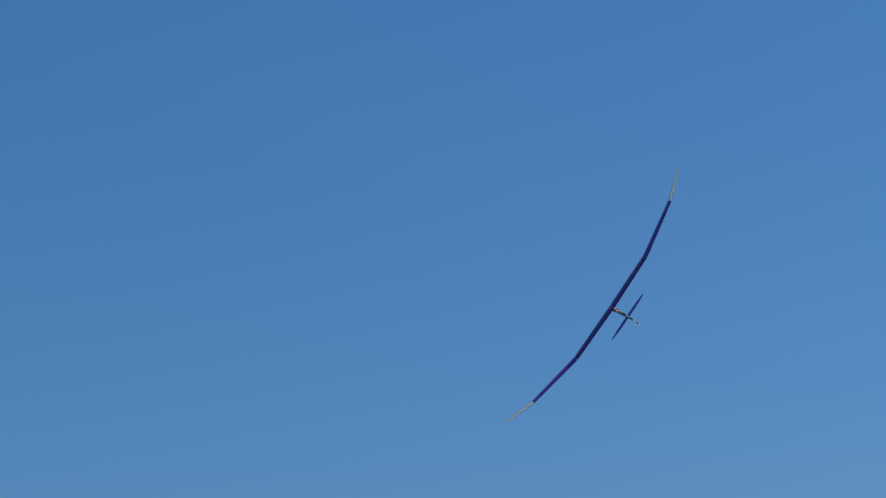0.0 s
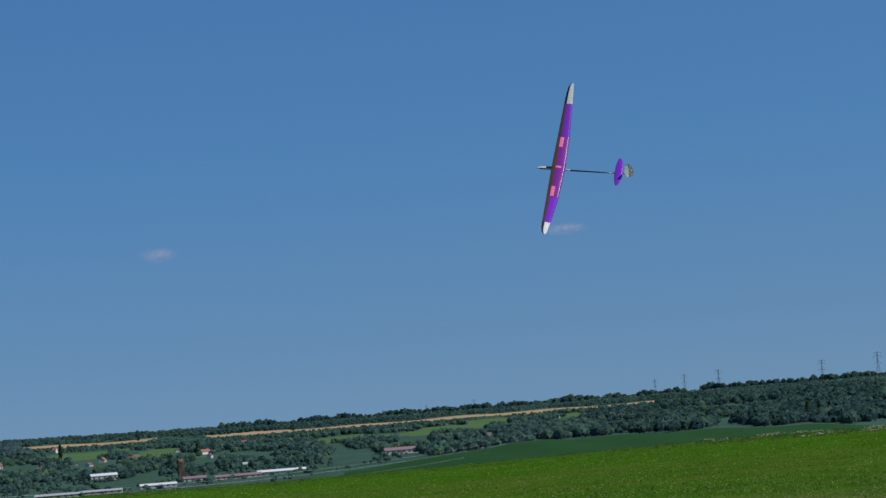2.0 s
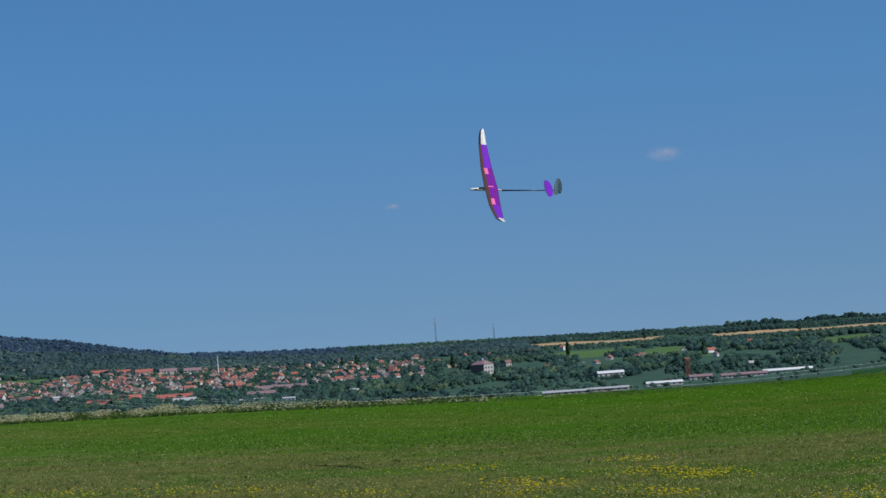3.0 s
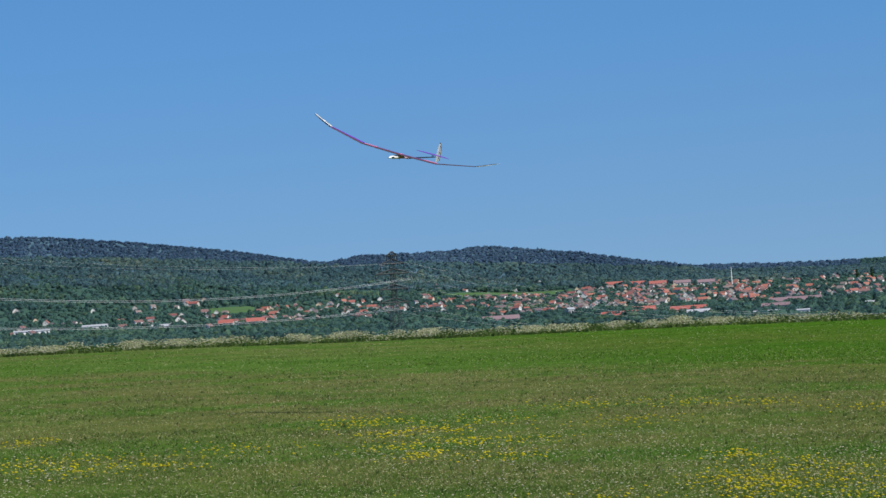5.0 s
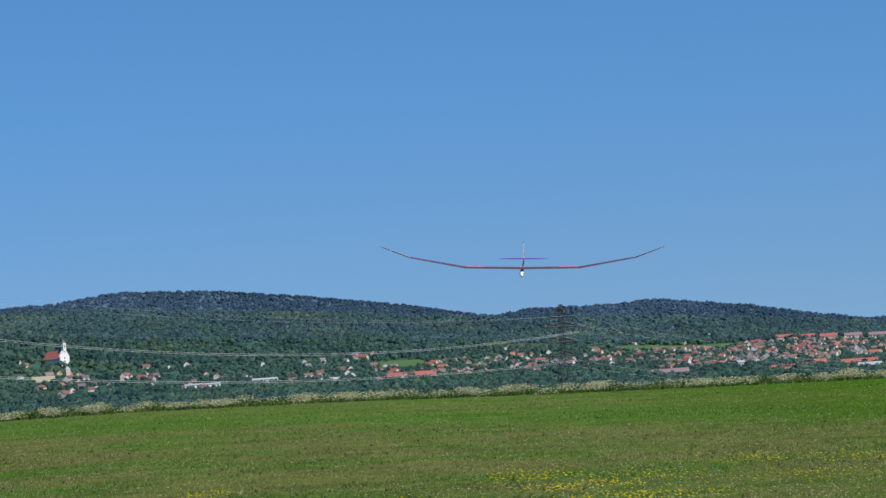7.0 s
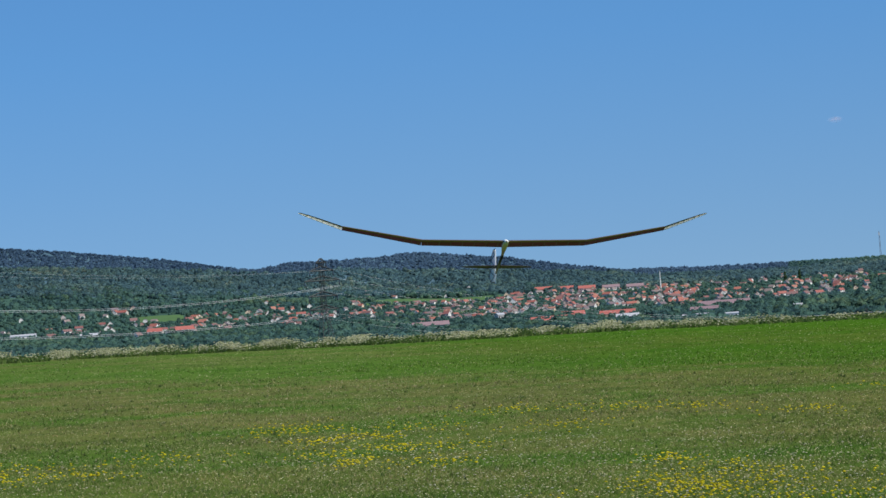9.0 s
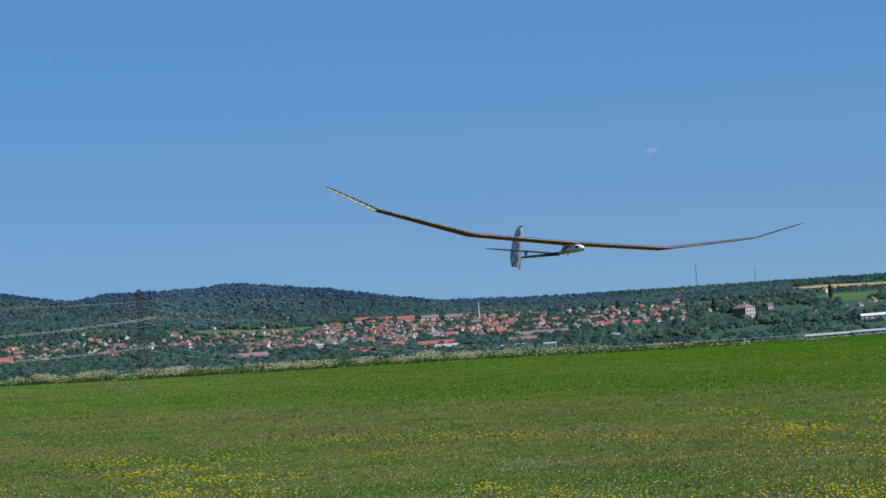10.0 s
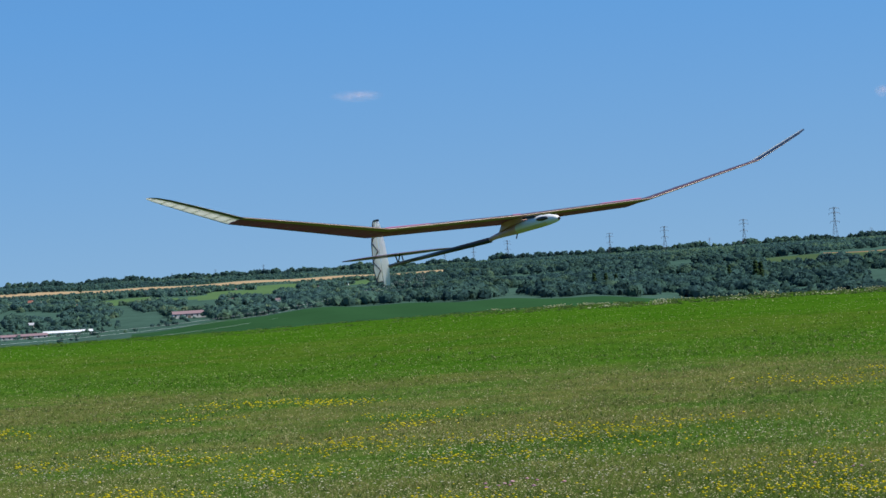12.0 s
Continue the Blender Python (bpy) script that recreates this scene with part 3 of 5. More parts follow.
def tree(name, label, shape, mat, h, seed):
    """Tapered trunk with limbs and a crown of many small clumps."""
    rng = random.Random(seed)
    ob = tagged(new(name), label, "tree", "trees standing out on the slope")
    bm = bmesh.new()
    tube(bm, (0, 0, -0.5), (0, 0, h * 0.75), h * 0.03, h * 0.008)
    for i in range(7):
        a, z = rng.uniform(0, 6.28), h * rng.uniform(0.2, 0.6)
        tube(bm, (0, 0, z), (math.cos(a) * h * 0.13, math.sin(a) * h * 0.13, z + h * 0.16), h * 0.01, h * 0.004, 4)
    part("trunk", bm, M["bark"], ob)
    spots = []
    for i in range(60):
        t = (i + 0.5) / 60
        w = shape(t) * h
        a, q = rng.uniform(0, 6.28), w * math.sqrt(rng.random()) * 0.75
        s = h * rng.uniform(0.07, 0.14)
        spots.append((q * math.cos(a), q * math.sin(a), h * (0.12 + 0.85 * t), s * 1.2, s * 1.3))
    crown = new("crown", lumps("crown", spots, mat))
    crown.parent = ob
    return ob


def single_trees():
    poplar = tree("poplar", "tall narrow dark green poplar on the slope", lambda t: 0.13 * math.sin(3.14 * (0.15 + 0.8 * t)) + 0.03, M["conifer"], 12, 1)
    broad = tree("broadleaf_tree", "round-crowned broadleaf tree by the field edge", lambda t: 0.42 * math.sin(3.14 * (0.1 + 0.85 * t)), M["woods"], 11, 2)
    spots = [(31.05, -0.38, 0.36), (31.3, -0.37, 0.34), (31.5, -0.36, 0.3), (33.85, -0.38, 0.36), (34.4, -0.4, 0.44), (34.5, -0.4, 0.42), (42.7, -0.45, 0.5), (42.95, -0.5, 0.58), (43.35, -0.5, 0.5), (43.5, -0.5, 0.45),
             (40.5, -0.4, 0.3), (46.0, -0.56, 0.42), (46.95, -0.56, 0.42), (47.2, -0.56, 0.46), (13.2, -0.1, 0.3), (15.6, 0.0, 0.3), (18.4, -0.15, 0.28), (10.9, 0.1, 0.22), (11.2, 0.1, 0.24)]
    wide = [(41.6, -0.05, 0.2), (43.9, -0.45, 0.34), (45.4, -0.56, 0.28), (45.95, -0.56, 0.4), (20.4, 0.2, 0.2), (26.9, -0.35, 0.2), (23.2, -0.3, 0.2), (17.2, 0.25, 0.22), (9.2, -0.3, 0.2), (4.2, -0.35, 0.18), (14.6, -0.4, 0.24), (35.4, -0.45, 0.2)]
    for first, rows in ((poplar, spots), (broad, wide)):
        for i, (az, el, size) in enumerate(rows):
            r = distance_of(az, el)
            k = r * math.tan(radians(size)) / (12 if first is poplar else 11)
            m = Matrix.Translation(polar(az, r, ground_at(az, r))) @ Matrix.Rotation(i * 1.9, 4, "Z") @ Matrix.Scale(k, 4)
            if i == 0:
                first.matrix_basis = m
            else:
                q = copy_thing(first, Matrix.Translation(m.translation) @ Matrix.Rotation(i * 1.9, 4, "Z") @ Matrix.Scale(k, 4))
                q.matrix_basis = m


single_trees()


# ---- the town ----
def house(name, w, d, z, h, label, wall, roof, storeys=1):
    """A gabled house with its chimney, windows and door."""
    ob = tagged(new(name), label, "house", "houses of the town")
    body = part("wall", gable_walls(bmesh.new(), w, d, z, h), wall, ob)
    top = part("roof", gable(bmesh.new(), w, d, z, h), roof, ob)
    part("chimney", box(bmesh.new(), w * 0.2, w * 0.2 + 0.8, -0.4, 0.4, z + h * 0.5, z + h + 0.9), M["brick"], top)
    for s in range(storeys):
        for x in (-w * 0.3, w * 0.3):
            part("window", box(bmesh.new(), x - 0.7, x + 0.7, -d / 2 - 0.05, -d / 2 + 0.1, 1.0 + 2.8 * s, 2.5 + 2.8 * s), M["glass"], body)
    part("window", box(bmesh.new(), -w / 2 - 0.05, -w / 2 + 0.1, -0.8, 0.8, z - 1.5, z - 0.2), M["glass"], body)
    part("window", box(bmesh.new(), w / 2 - 0.1, w / 2 + 0.05, -0.8, 0.8, z - 1.5, z - 0.2), M["glass"], body)
    part("door", box(bmesh.new(), -0.5, 0.5, -d / 2 - 0.06, -d / 2 + 0.1, 0, 2.1), M["bark"], body)
    return ob


def place(ob, az, r, turn, scale=1.0):
    ob.matrix_basis = Matrix.Translation(polar(az, r, ground_at(az, r) - 0.4)) @ Matrix.Rotation(radians(turn - az), 4, "Z") @ Matrix.Scale(scale, 4)


def town():
    rng = random.Random(4)
    kinds = [house("house", 11, 9, 4.2, 4.2, "plastered village house with a steep clay-tiled roof", M["plaster"], M["tiles"]),
             house("house", 13, 8, 3.9, 3.3, "long low plastered house with a tiled gable roof", M["plaster"], M["tiles"]),
             house("house", 9, 9, 6.2, 4.0, "two-storey plastered house with a tiled gable roof", M["plaster"], M["tiles"], 2),
             house("house", 16, 9, 4.6, 3.6, "wide plastered house under a red tiled roof", M["plaster"], M["tiles"])]
    taken, spots = [], []
    for a0, a1, e0, e1, n in TOWN:
        k = tries = 0
        while k < n and tries < 4000:
            tries += 1
            az, el = rng.uniform(a0, a1), rng.uniform(e0, e1)
            r = distance_of(az, el)
            p = polar(az, r)
            if r > 4080 or zone(az, r) not in ("scrub", "forest") or any((p - q).length < 7.6 for q in taken):
                continue
            taken.append(p)
            spots.append((r, az, rng.choice((0, 0, 1, 2, 3)), rng.choice((0, 90, 75, 90, 30, -30, 60)) + rng.uniform(-8, 8), rng.uniform(0.46, 0.78) * (1.12 if az < -2 else 1.0)))
            k += 1
    spots.sort()
    used = [False] * 4
    for r, az, i, turn, size in spots[:300]:
        ob = kinds[i] if not used[i] else copy_thing(kinds[i], Matrix())
        used[i] = True
        place(ob, az, r, turn, size)
    # the rest of the town, too far to tell apart
    bm = bmesh.new()
    for r, az, i, turn, size in spots[300:]:
        w, d, z, h = ((11, 9, 4.2, 4.2), (13, 8, 3.9, 3.3), (9, 9, 6.2, 4.0), (16, 9, 4.6, 3.6))[i]
        m = Matrix.Translation(polar(az, r, ground_at(az, r) - 0.4)) @ Matrix.Rotation(radians(turn - az), 4, "Z") @ Matrix.Scale(size, 4)
        n0, f0 = len(bm.verts), len(bm.faces)
        gable_walls(bm, w, d, z, h)
        f1 = len(bm.faces)
        gable(bm, w, d, z, h)
        bm.verts.ensure_lookup_table(), bm.faces.ensure_lookup_table()
        for v in bm.verts[n0:]:
            v.co = m @ v.co
        for f in bm.faces[f1:]:
            f.material_index = 1
    me = bpy.data.meshes.new("far_houses")
    bm.to_mesh(me), bm.free()
    me.materials.append(M["far_plaster"]), me.materials.append(M["far_tiles"])
    tagged(new("far_houses", me), "crowded distant houses with red tiled roofs", "houses", kind="stuff")


town()


def long_building(name, w, d, z, h, label, wall, roof, bays):
    """A long gabled hall with a row of windows along both sides."""
    ob = tagged(new(name), label, "building")
    body = part("wall", gable_walls(bmesh.new(), w, d, z, h), wall, ob)
    part("roof", gable(bmesh.new(), w, d, z, h, 0.5), roof, ob)
    for i in range(bays):
        x = -w / 2 + w * (i + 0.5) / bays
        part("window", box(bmesh.new(), x - 0.9, x + 0.9, -d / 2 - 0.06, -d / 2 + 0.1, z * 0.35, z * 0.8), M["glass"], body)
    part("door", box(bmesh.new(), -1.6, 1.6, -d / 2 - 0.08, -d / 2 + 0.1, 0, min(3.2, z * 0.8)), M["bark"], body)
    return ob


def large_buildings():
    rows = (  # az, el, width, depth, wall height, roof height, wall, roof, label, turn
        (6.0, -0.38, 42, 14, 5, 4, "plaster", "red_tiles", "long hall with a bright red tiled roof", 4), (7.4, -0.32, 40, 13, 3.5, 4, "stone_wall", "red_tiles", "long hall with an orange tiled roof", -6),
        (6.4, -0.3, 34, 13, 5, 4, "plaster", "red_tiles", "school-like hall with a red tiled roof", 8), (3.5, -0.3, 40, 12, 5, 4, "white_wall", "dark_tiles", "long low house with a brownish roof and white gables", 5),
        (9.6, -0.32, 60, 26, 5, 4.5, "plaster", "dark_tiles", "wide hall with a dull purple roof", 3), (9.2, -0.42, 30, 20, 6, 3, "concrete", "dark_tiles", "wide flat workshop with a purple roof", -4),
        (9.75, -0.56, 13, 12, 6, 1.2, "white_wall", "sheet", "small white workshop building beside the weeds", 0), (9.0, -0.52, 26, 12, 5, 1.5, "stone_wall", "sheet", "pale stone shed with a grey roof", 0),
        (7.6, -0.45, 24, 12, 6, 3, "concrete", "sheet", "grey concrete house with a sheet roof", 2), (4.95, -0.26, 9, 9, 9, 2, "concrete", "sheet", "narrow pale tower house", 30),
        (-6.2, 0.12, 42, 10, 5, 1.5, "white_wall", "sheet", "long white hall with a row of windows", 2), (-4.9, 0.12, 30, 11, 6, 2, "white_wall", "sheet", "white two-part hall in the valley", -5),
        (-3.6, 0.02, 28, 11, 6, 2.5, "concrete", "sheet", "pale grey hall among trees", 4), (-1.6, 0.02, 22, 10, 5, 4, "plaster", "red_tiles", "house with a wide orange roof", 6), (-2.2, 0.02, 18, 10, 5, 4, "plaster", "red_tiles", "red-roofed house at the slope foot", -12),
        (16.45, -0.5, 30, 15, 6, 2.5, "concrete", "pale_sheet", "factory hall with a pale sheet roof", 6), (15.5, -0.78, 44, 11, 3, 1.6, "stone_wall", "sheet", "low grey shed at the valley floor", -3), (16.4, -0.77, 38, 11, 3, 1.6, "stone_wall", "sheet", "low weathered farm shed", -3),
        (17.55, -0.74, 36, 13, 3.4, 1.8, "concrete", "pale_sheet", "shed with a bluish white sheet roof", 3), (18.3, -0.68, 24, 12, 4.4, 2.2, "concrete", "dark_tiles", "workshop with a white gable wall", 8), (19.2, -0.68, 48, 12, 3.4, 2.2, "concrete", "dark_tiles", "long barn with a dark roof", 4),
        (20.1, -0.64, 52, 11, 3, 2, "white_wall", "pale_sheet", "long white barn at the field's edge", 5), (19.5, -0.48, 22, 11, 5, 2.5, "plaster", "sheet", "small store under a grey roof", 12), (22.6, -0.44, 36, 12, 5, 3, "concrete", "dark_tiles", "long grey farm building", 6), (11.4, -0.45, 40, 14, 4, 2, "concrete", "sheet", "long grey shed among trees", 14))
    for az, el, w, d, z, h, wall, roof, label, turn in rows:
        place(long_building("hall", w, d, z, h, label, M[wall], M[roof], max(3, int(w / 6))), az, distance_of(az, el), turn, 0.85 if az > 15 else 0.9)
    # terrace along the upper edge of the town
    for i, az in enumerate((5.9, 6.35, 6.8, 7.3, 7.8)):
        el = 0.29 - 0.02 * i
        place(long_building("terrace_house", 24, 9, 4.5, 3.6, "terrace of pale plastered houses under red tiles", M["plaster"], M["red_tiles"] if i < 3 else M["dark_tiles"], 5), az, distance_of(az, el), 3)
    # mill
    az, el = 13.8, -0.34
    mill = tagged(new("mill_building"), "tall brick mill with a hipped roof, sunlit side painted pale", "building")
    body = part("wall", box(bmesh.new(), -7, 7, -6, 6, 0, 12), M["brick"], mill)
    bm = bmesh.new()
    lo = [bm.verts.new(p) for p in ((-7.5, -6.5, 12), (7.5, -6.5, 12), (7.5, 6.5, 12), (-7.5, 6.5, 12))]
    hi = [bm.verts.new((-3, 0, 15.5)), bm.verts.new((3, 0, 15.5))]
    for q in ((lo[0], lo[1], hi[1], hi[0]), (lo[1], lo[2], hi[1]), (lo[2], lo[3], hi[0], hi[1]), (lo[3], lo[0], hi[0]), lo[::-1]):
        bm.faces.new(q)
    roof = part("roof", bm, M["dark_tiles"], mill)
    part("dormer", box(bmesh.new(), -1.2, 1.2, -1, 1, 14, 17), M["sheet"], roof)
    # added panel paints the sun-facing wall paler than the rest
    part("sunlit_panel", box(bmesh.new(), 7.02, 7.2, -5.8, 5.8, 0.5, 11.8), M["concrete"], body, "added pale panel for the sunlit side")
    for zz in (2.5, 5.5, 8.5):
        for y in (-3.5, 0, 3.5):
            part("window", box(bmesh.new(), 7.22, 7.3, y - 0.7, y + 0.7, zz, zz + 1.5), M["glass"], body)
    place(mill, az, distance_of(az, el), -42, 1.3)
    # rusted elevator tower
    tower = tagged(new("elevator_tower"), "rust-red steel elevator tower beside sheds", "tower")
    bm = bmesh.new()
    for x in (-2, 2):
        for y in (-2, 2):
            tube(bm, (x, y, 0), (x * 0.8, y * 0.8, 15), 0.28, 0.24, 5)
            for z in (0, 5, 10):
                tube(bm, (x, y, z), (-x * 0.85, y * 0.9, z + 5), 0.14, n=4)
    part("frame", bm, M["rust"], tower)
    part("shaft", box(bmesh.new(), -0.3, 0.3, -0.3, 0.3, 0, 16), M["rust"], tower)
    part("cabin", gable_walls(bmesh.new(), 4, 3.4, 2, 1.0), M["rust"], tower).location = (0, 0, 13)
    place(tower, 18.04, distance_of(18.04, -0.6), 20, 1.15)
    # slim white tower and the two radio masts
    chim = tagged(new("water_tower"), "slim white concrete tower above the roofs", "tower")
    part("shaft", lathe(bmesh.new(), [(0.6, 0), (0.42, 14), (0.36, 20)]), M["white_wall"], chim)
    part("cap", lathe(bmesh.new(), [(0.5, 20), (0.55, 20.6), (0.3, 21.2)]), M["concrete"], chim)
    r = distance_of(8.33, 0.12)
    place(chim, 8.33, r, 0, r * math.tan(radians(0.42)) / 21)
    for az, top in ((12.88, 1.0), (14.09, 0.8)):
        mast = tagged(new("radio_mast"), "thin lattice radio mast on the ridge", "mast", "radio masts")
        r = 4700.0
        h = EYE + r * math.tan(radians(top)) - ground_at(az, r)
        bm = bmesh.new()
        for k in range(3):
            a = k * 2.094
            tube(bm, (1.3 * math.cos(a), 1.3 * math.sin(a), 0), (0.6 * math.cos(a), 0.6 * math.sin(a), h), 0.32, 0.25, 4)
        for k in range(12):
            a = k * 2.094
            tube(bm, (1.2 * math.cos(a), 1.2 * math.sin(a), h * k / 12), (0.9 * math.cos(a + 2.094), 0.9 * math.sin(a + 2.094), h * (k + 1) / 12), 0.14, n=4)
        part("lattice", bm, M["steel"], mast)
        part("antenna", box(bmesh.new(), -0.9, 0.9, -0.9, 0.9, h - 6, h - 2), M["concrete"], mast)
        place(mast, az, r, 0)


large_buildings()


def church():
    ob = tagged(new("church"), "white baroque church with a belfry and red tiled nave", "church")
    wall = part("facade", box(bmesh.new(), -5.5, 5.5, -1, 1, 0, 9), M["white_wall"], ob)
    bm = bmesh.new()
    pts = [(-5.5, 9), (-4.2, 10.5), (-3.2, 12.6), (-2.0, 14), (2.0, 14), (3.2, 12.6), (4.2, 10.5), (5.5, 9)]
    a, b = ([bm.verts.new((x, y, z)) for x, z in pts] for y in (-1.0, 1.0))
    bm.faces.new(a), bm.faces.new(b[::-1])
    for i in range(8):
        bm.faces.new((a[(i + 1) % 8], a[i], b[i], b[(i + 1) % 8]))
    part("pediment", bm, M["white_wall"], ob)
    belfry = part("belfry", box(bmesh.new(), -1.7, 1.7, -1.7, 1.7, 13.5, 21), M["white_wall"], ob)
    for x in (-1.75, 1.67):
        part("sound_opening", box(bmesh.new(), x, x + 0.08, -0.5, 0.5, 16.5, 19.5), M["glass"], belfry)
    part("sound_opening", box(bmesh.new(), -0.5, 0.5, -1.76, -1.68, 16.5, 19.5), M["glass"], belfry)
    part("spire", lathe(bmesh.new(), [(2.0, 21), (1.9, 21.6), (1.5, 22.3), (0.6, 23), (0.7, 23.8), (0.12, 25)], 10), M["dark_tiles"], ob)
    part("nave", gable_walls(bmesh.new(), 9, 22, 7, 6), M["white_wall"], ob).matrix_basis = pose(0, 12.2, 0, 0, 0, 90) @ Matrix.Diagonal((2.3, 0.42, 1, 1))
    part("nave_roof", gable(bmesh.new(), 22, 10, 7.2, 7), M["red_tiles"], ob).matrix_basis = pose(0, 12.4, 0, 0, 0, 90)
    for z in (3.5, 6.6):
        part("window", box(bmesh.new(), -0.6, 0.6, -1.08, -0.98, z, z + 1.6), M["glass"], wall)
    part("door", box(bmesh.new(), -0.9, 0.9, -1.1, -0.98, 0, 2.9), M["bark"], wall)
    r = distance_of(-9.0, 0.78)
    place(ob, -9.0, r, 40, r * math.tan(radians(0.56)) / 25)
    keep = tagged(new("stone_tower"), "old square stone tower below the church", "tower")
    part("wall", box(bmesh.new(), -3, 3, -3, 3, 0, 13), M["stone_wall"], keep)
    bm = bmesh.new()
    bmesh.ops.create_cone(bm, cap_ends=True, segments=4, radius1=4.6, radius2=0.05, depth=4, matrix=pose(0, 0, 15, 0, 0, 45))
    part("roof", bm, M["sheet"], keep)
    r = distance_of(-8.95, 0.5)
    place(keep, -8.95, r, 20, 0.95)
    rampart = tagged(new("rampart"), "long old stone rampart with a plastered house", "wall")
    part("wall", box(bmesh.new(), -14, 14, -1, 1, 0, 7), M["stone_wall"], rampart)
    part("house_wall", gable_walls(bmesh.new(), 9, 7, 5, 3.5), M["white_wall"], rampart).location = (8, 4, 3)
    part("roof", gable(bmesh.new(), 9, 7, 5, 3.6), M["dark_tiles"], rampart).location = (8, 4, 3)
    place(rampart, -9.45, distance_of(-9.45, 0.48), 6)
    small = tagged(new("chapel"), "small white chapel tower with red roofed hall", "church")
    part("tower", box(bmesh.new(), -1.2, 1.2, -1.2, 1.2, 0, 7), M["white_wall"], small)
    part("spire", lathe(bmesh.new(), [(1.4, 7), (0.9, 8.2), (0.1, 10.5)], 8), M["sheet"], small)
    part("hall", gable_walls(bmesh.new(), 9, 5, 3, 2.5), M["white_wall"], small).location = (5.7, 0, 0)
    part("hall_roof", gable(bmesh.new(), 9, 5, 3, 2.6), M["red_tiles"], small).location = (5.7, 0, 0)
    place(small, -9.9, distance_of(-9.9, 0.8), 0)


church()


# ---- pylons and wires ----
ARMS = ((0.97, 0.15), (0.83, 0.17), (0.57, 0.14))


def pylon(h, label, bar, arms, steel, girth=0.8):
    """Lattice pylon with its crossarms and hanging insulators."""
    ob = tagged(new("pylon"), label, "pylon", "power pylons")
    t = bar * h

    def half(z):
        return h * (0.085 - 0.07 * min(1, z / (0.6 * h))) + 0.004 * h

    bm = bmesh.new()
    levels = [h * q for q in (0, 0.14, 0.27, 0.39, 0.5, 0.6, 0.7, 0.8, 0.9, 1.0)]
    for z0, z1 in zip(levels, levels[1:]):
        a, b = half(z0), half(z1)
        c = [(1, 1), (-1, 1), (-1, -1), (1, -1)]
        for i in range(4):
            (p, q), (u, v) = c[i], c[(i + 1) % 4]
            tube(bm, (p * a, q * a, z0), (p * b, q * b, z1), t * 0.8, n=4)
            tube(bm, (p * a, q * a, z0), (u * b, v * b, z1), t * 0.35, n=4)
            tube(bm, (u * a, v * a, z0), (p * b, q * b, z1), t * 0.35, n=4)
            tube(bm, (p * b, q * b, z1), (u * b, v * b, z1), t * 0.35, n=4)
    part("lattice_tower", bm, steel, ob)
    for z, w in arms:
        bm = bmesh.new()
        for s in (-1, 1):
            for y in (-1, 1):
                tube(bm, (0, y * half(z * h), z * h), (s * w * h, 0, z * h), t * girth, n=4)
                tube(bm, (0, y * half(z * h), (z + 0.04) * h), (s * w * h, 0, z * h), t * girth * 0.8, n=4)
            tube(bm, (s * w * h * 0.5, 0, z * h), (s * w * h * 0.5, 0, (z + 0.02) * h), t * 0.6, n=4)
        arm = part("crossarm", bm, steel, ob)
        for s in (-1, 1):
            part("insulator", lathe(bmesh.new(), [(t, (z - 0.05) * h), (t * 1.8, (z - 0.035) * h), (t * 1.2, (z - 0.015) * h), (t, z * h)], 6, s * w * h), M["glass"], arm)
    return ob


def sweep(bm, pts, r, n=4):
    """One continuous round strand through the points."""
    side = (pts[-1] - pts[0]).cross(Vector((0, 0, 1))).normalized()
    rings = [[bm.verts.new(p + side * r * math.cos(6.2832 * i / n) + Vector((0, 0, r * math.sin(6.2832 * i / n)))) for i in range(n)] for p in pts]
    for a, b in zip(rings, rings[1:]):
        for i in range(n):
            bm.faces.new((a[i], a[(i + 1) % n], b[(i + 1) % n], b[i]))
    bm.faces.new(rings[0][::-1]), bm.faces.new(rings[-1])
    return bm


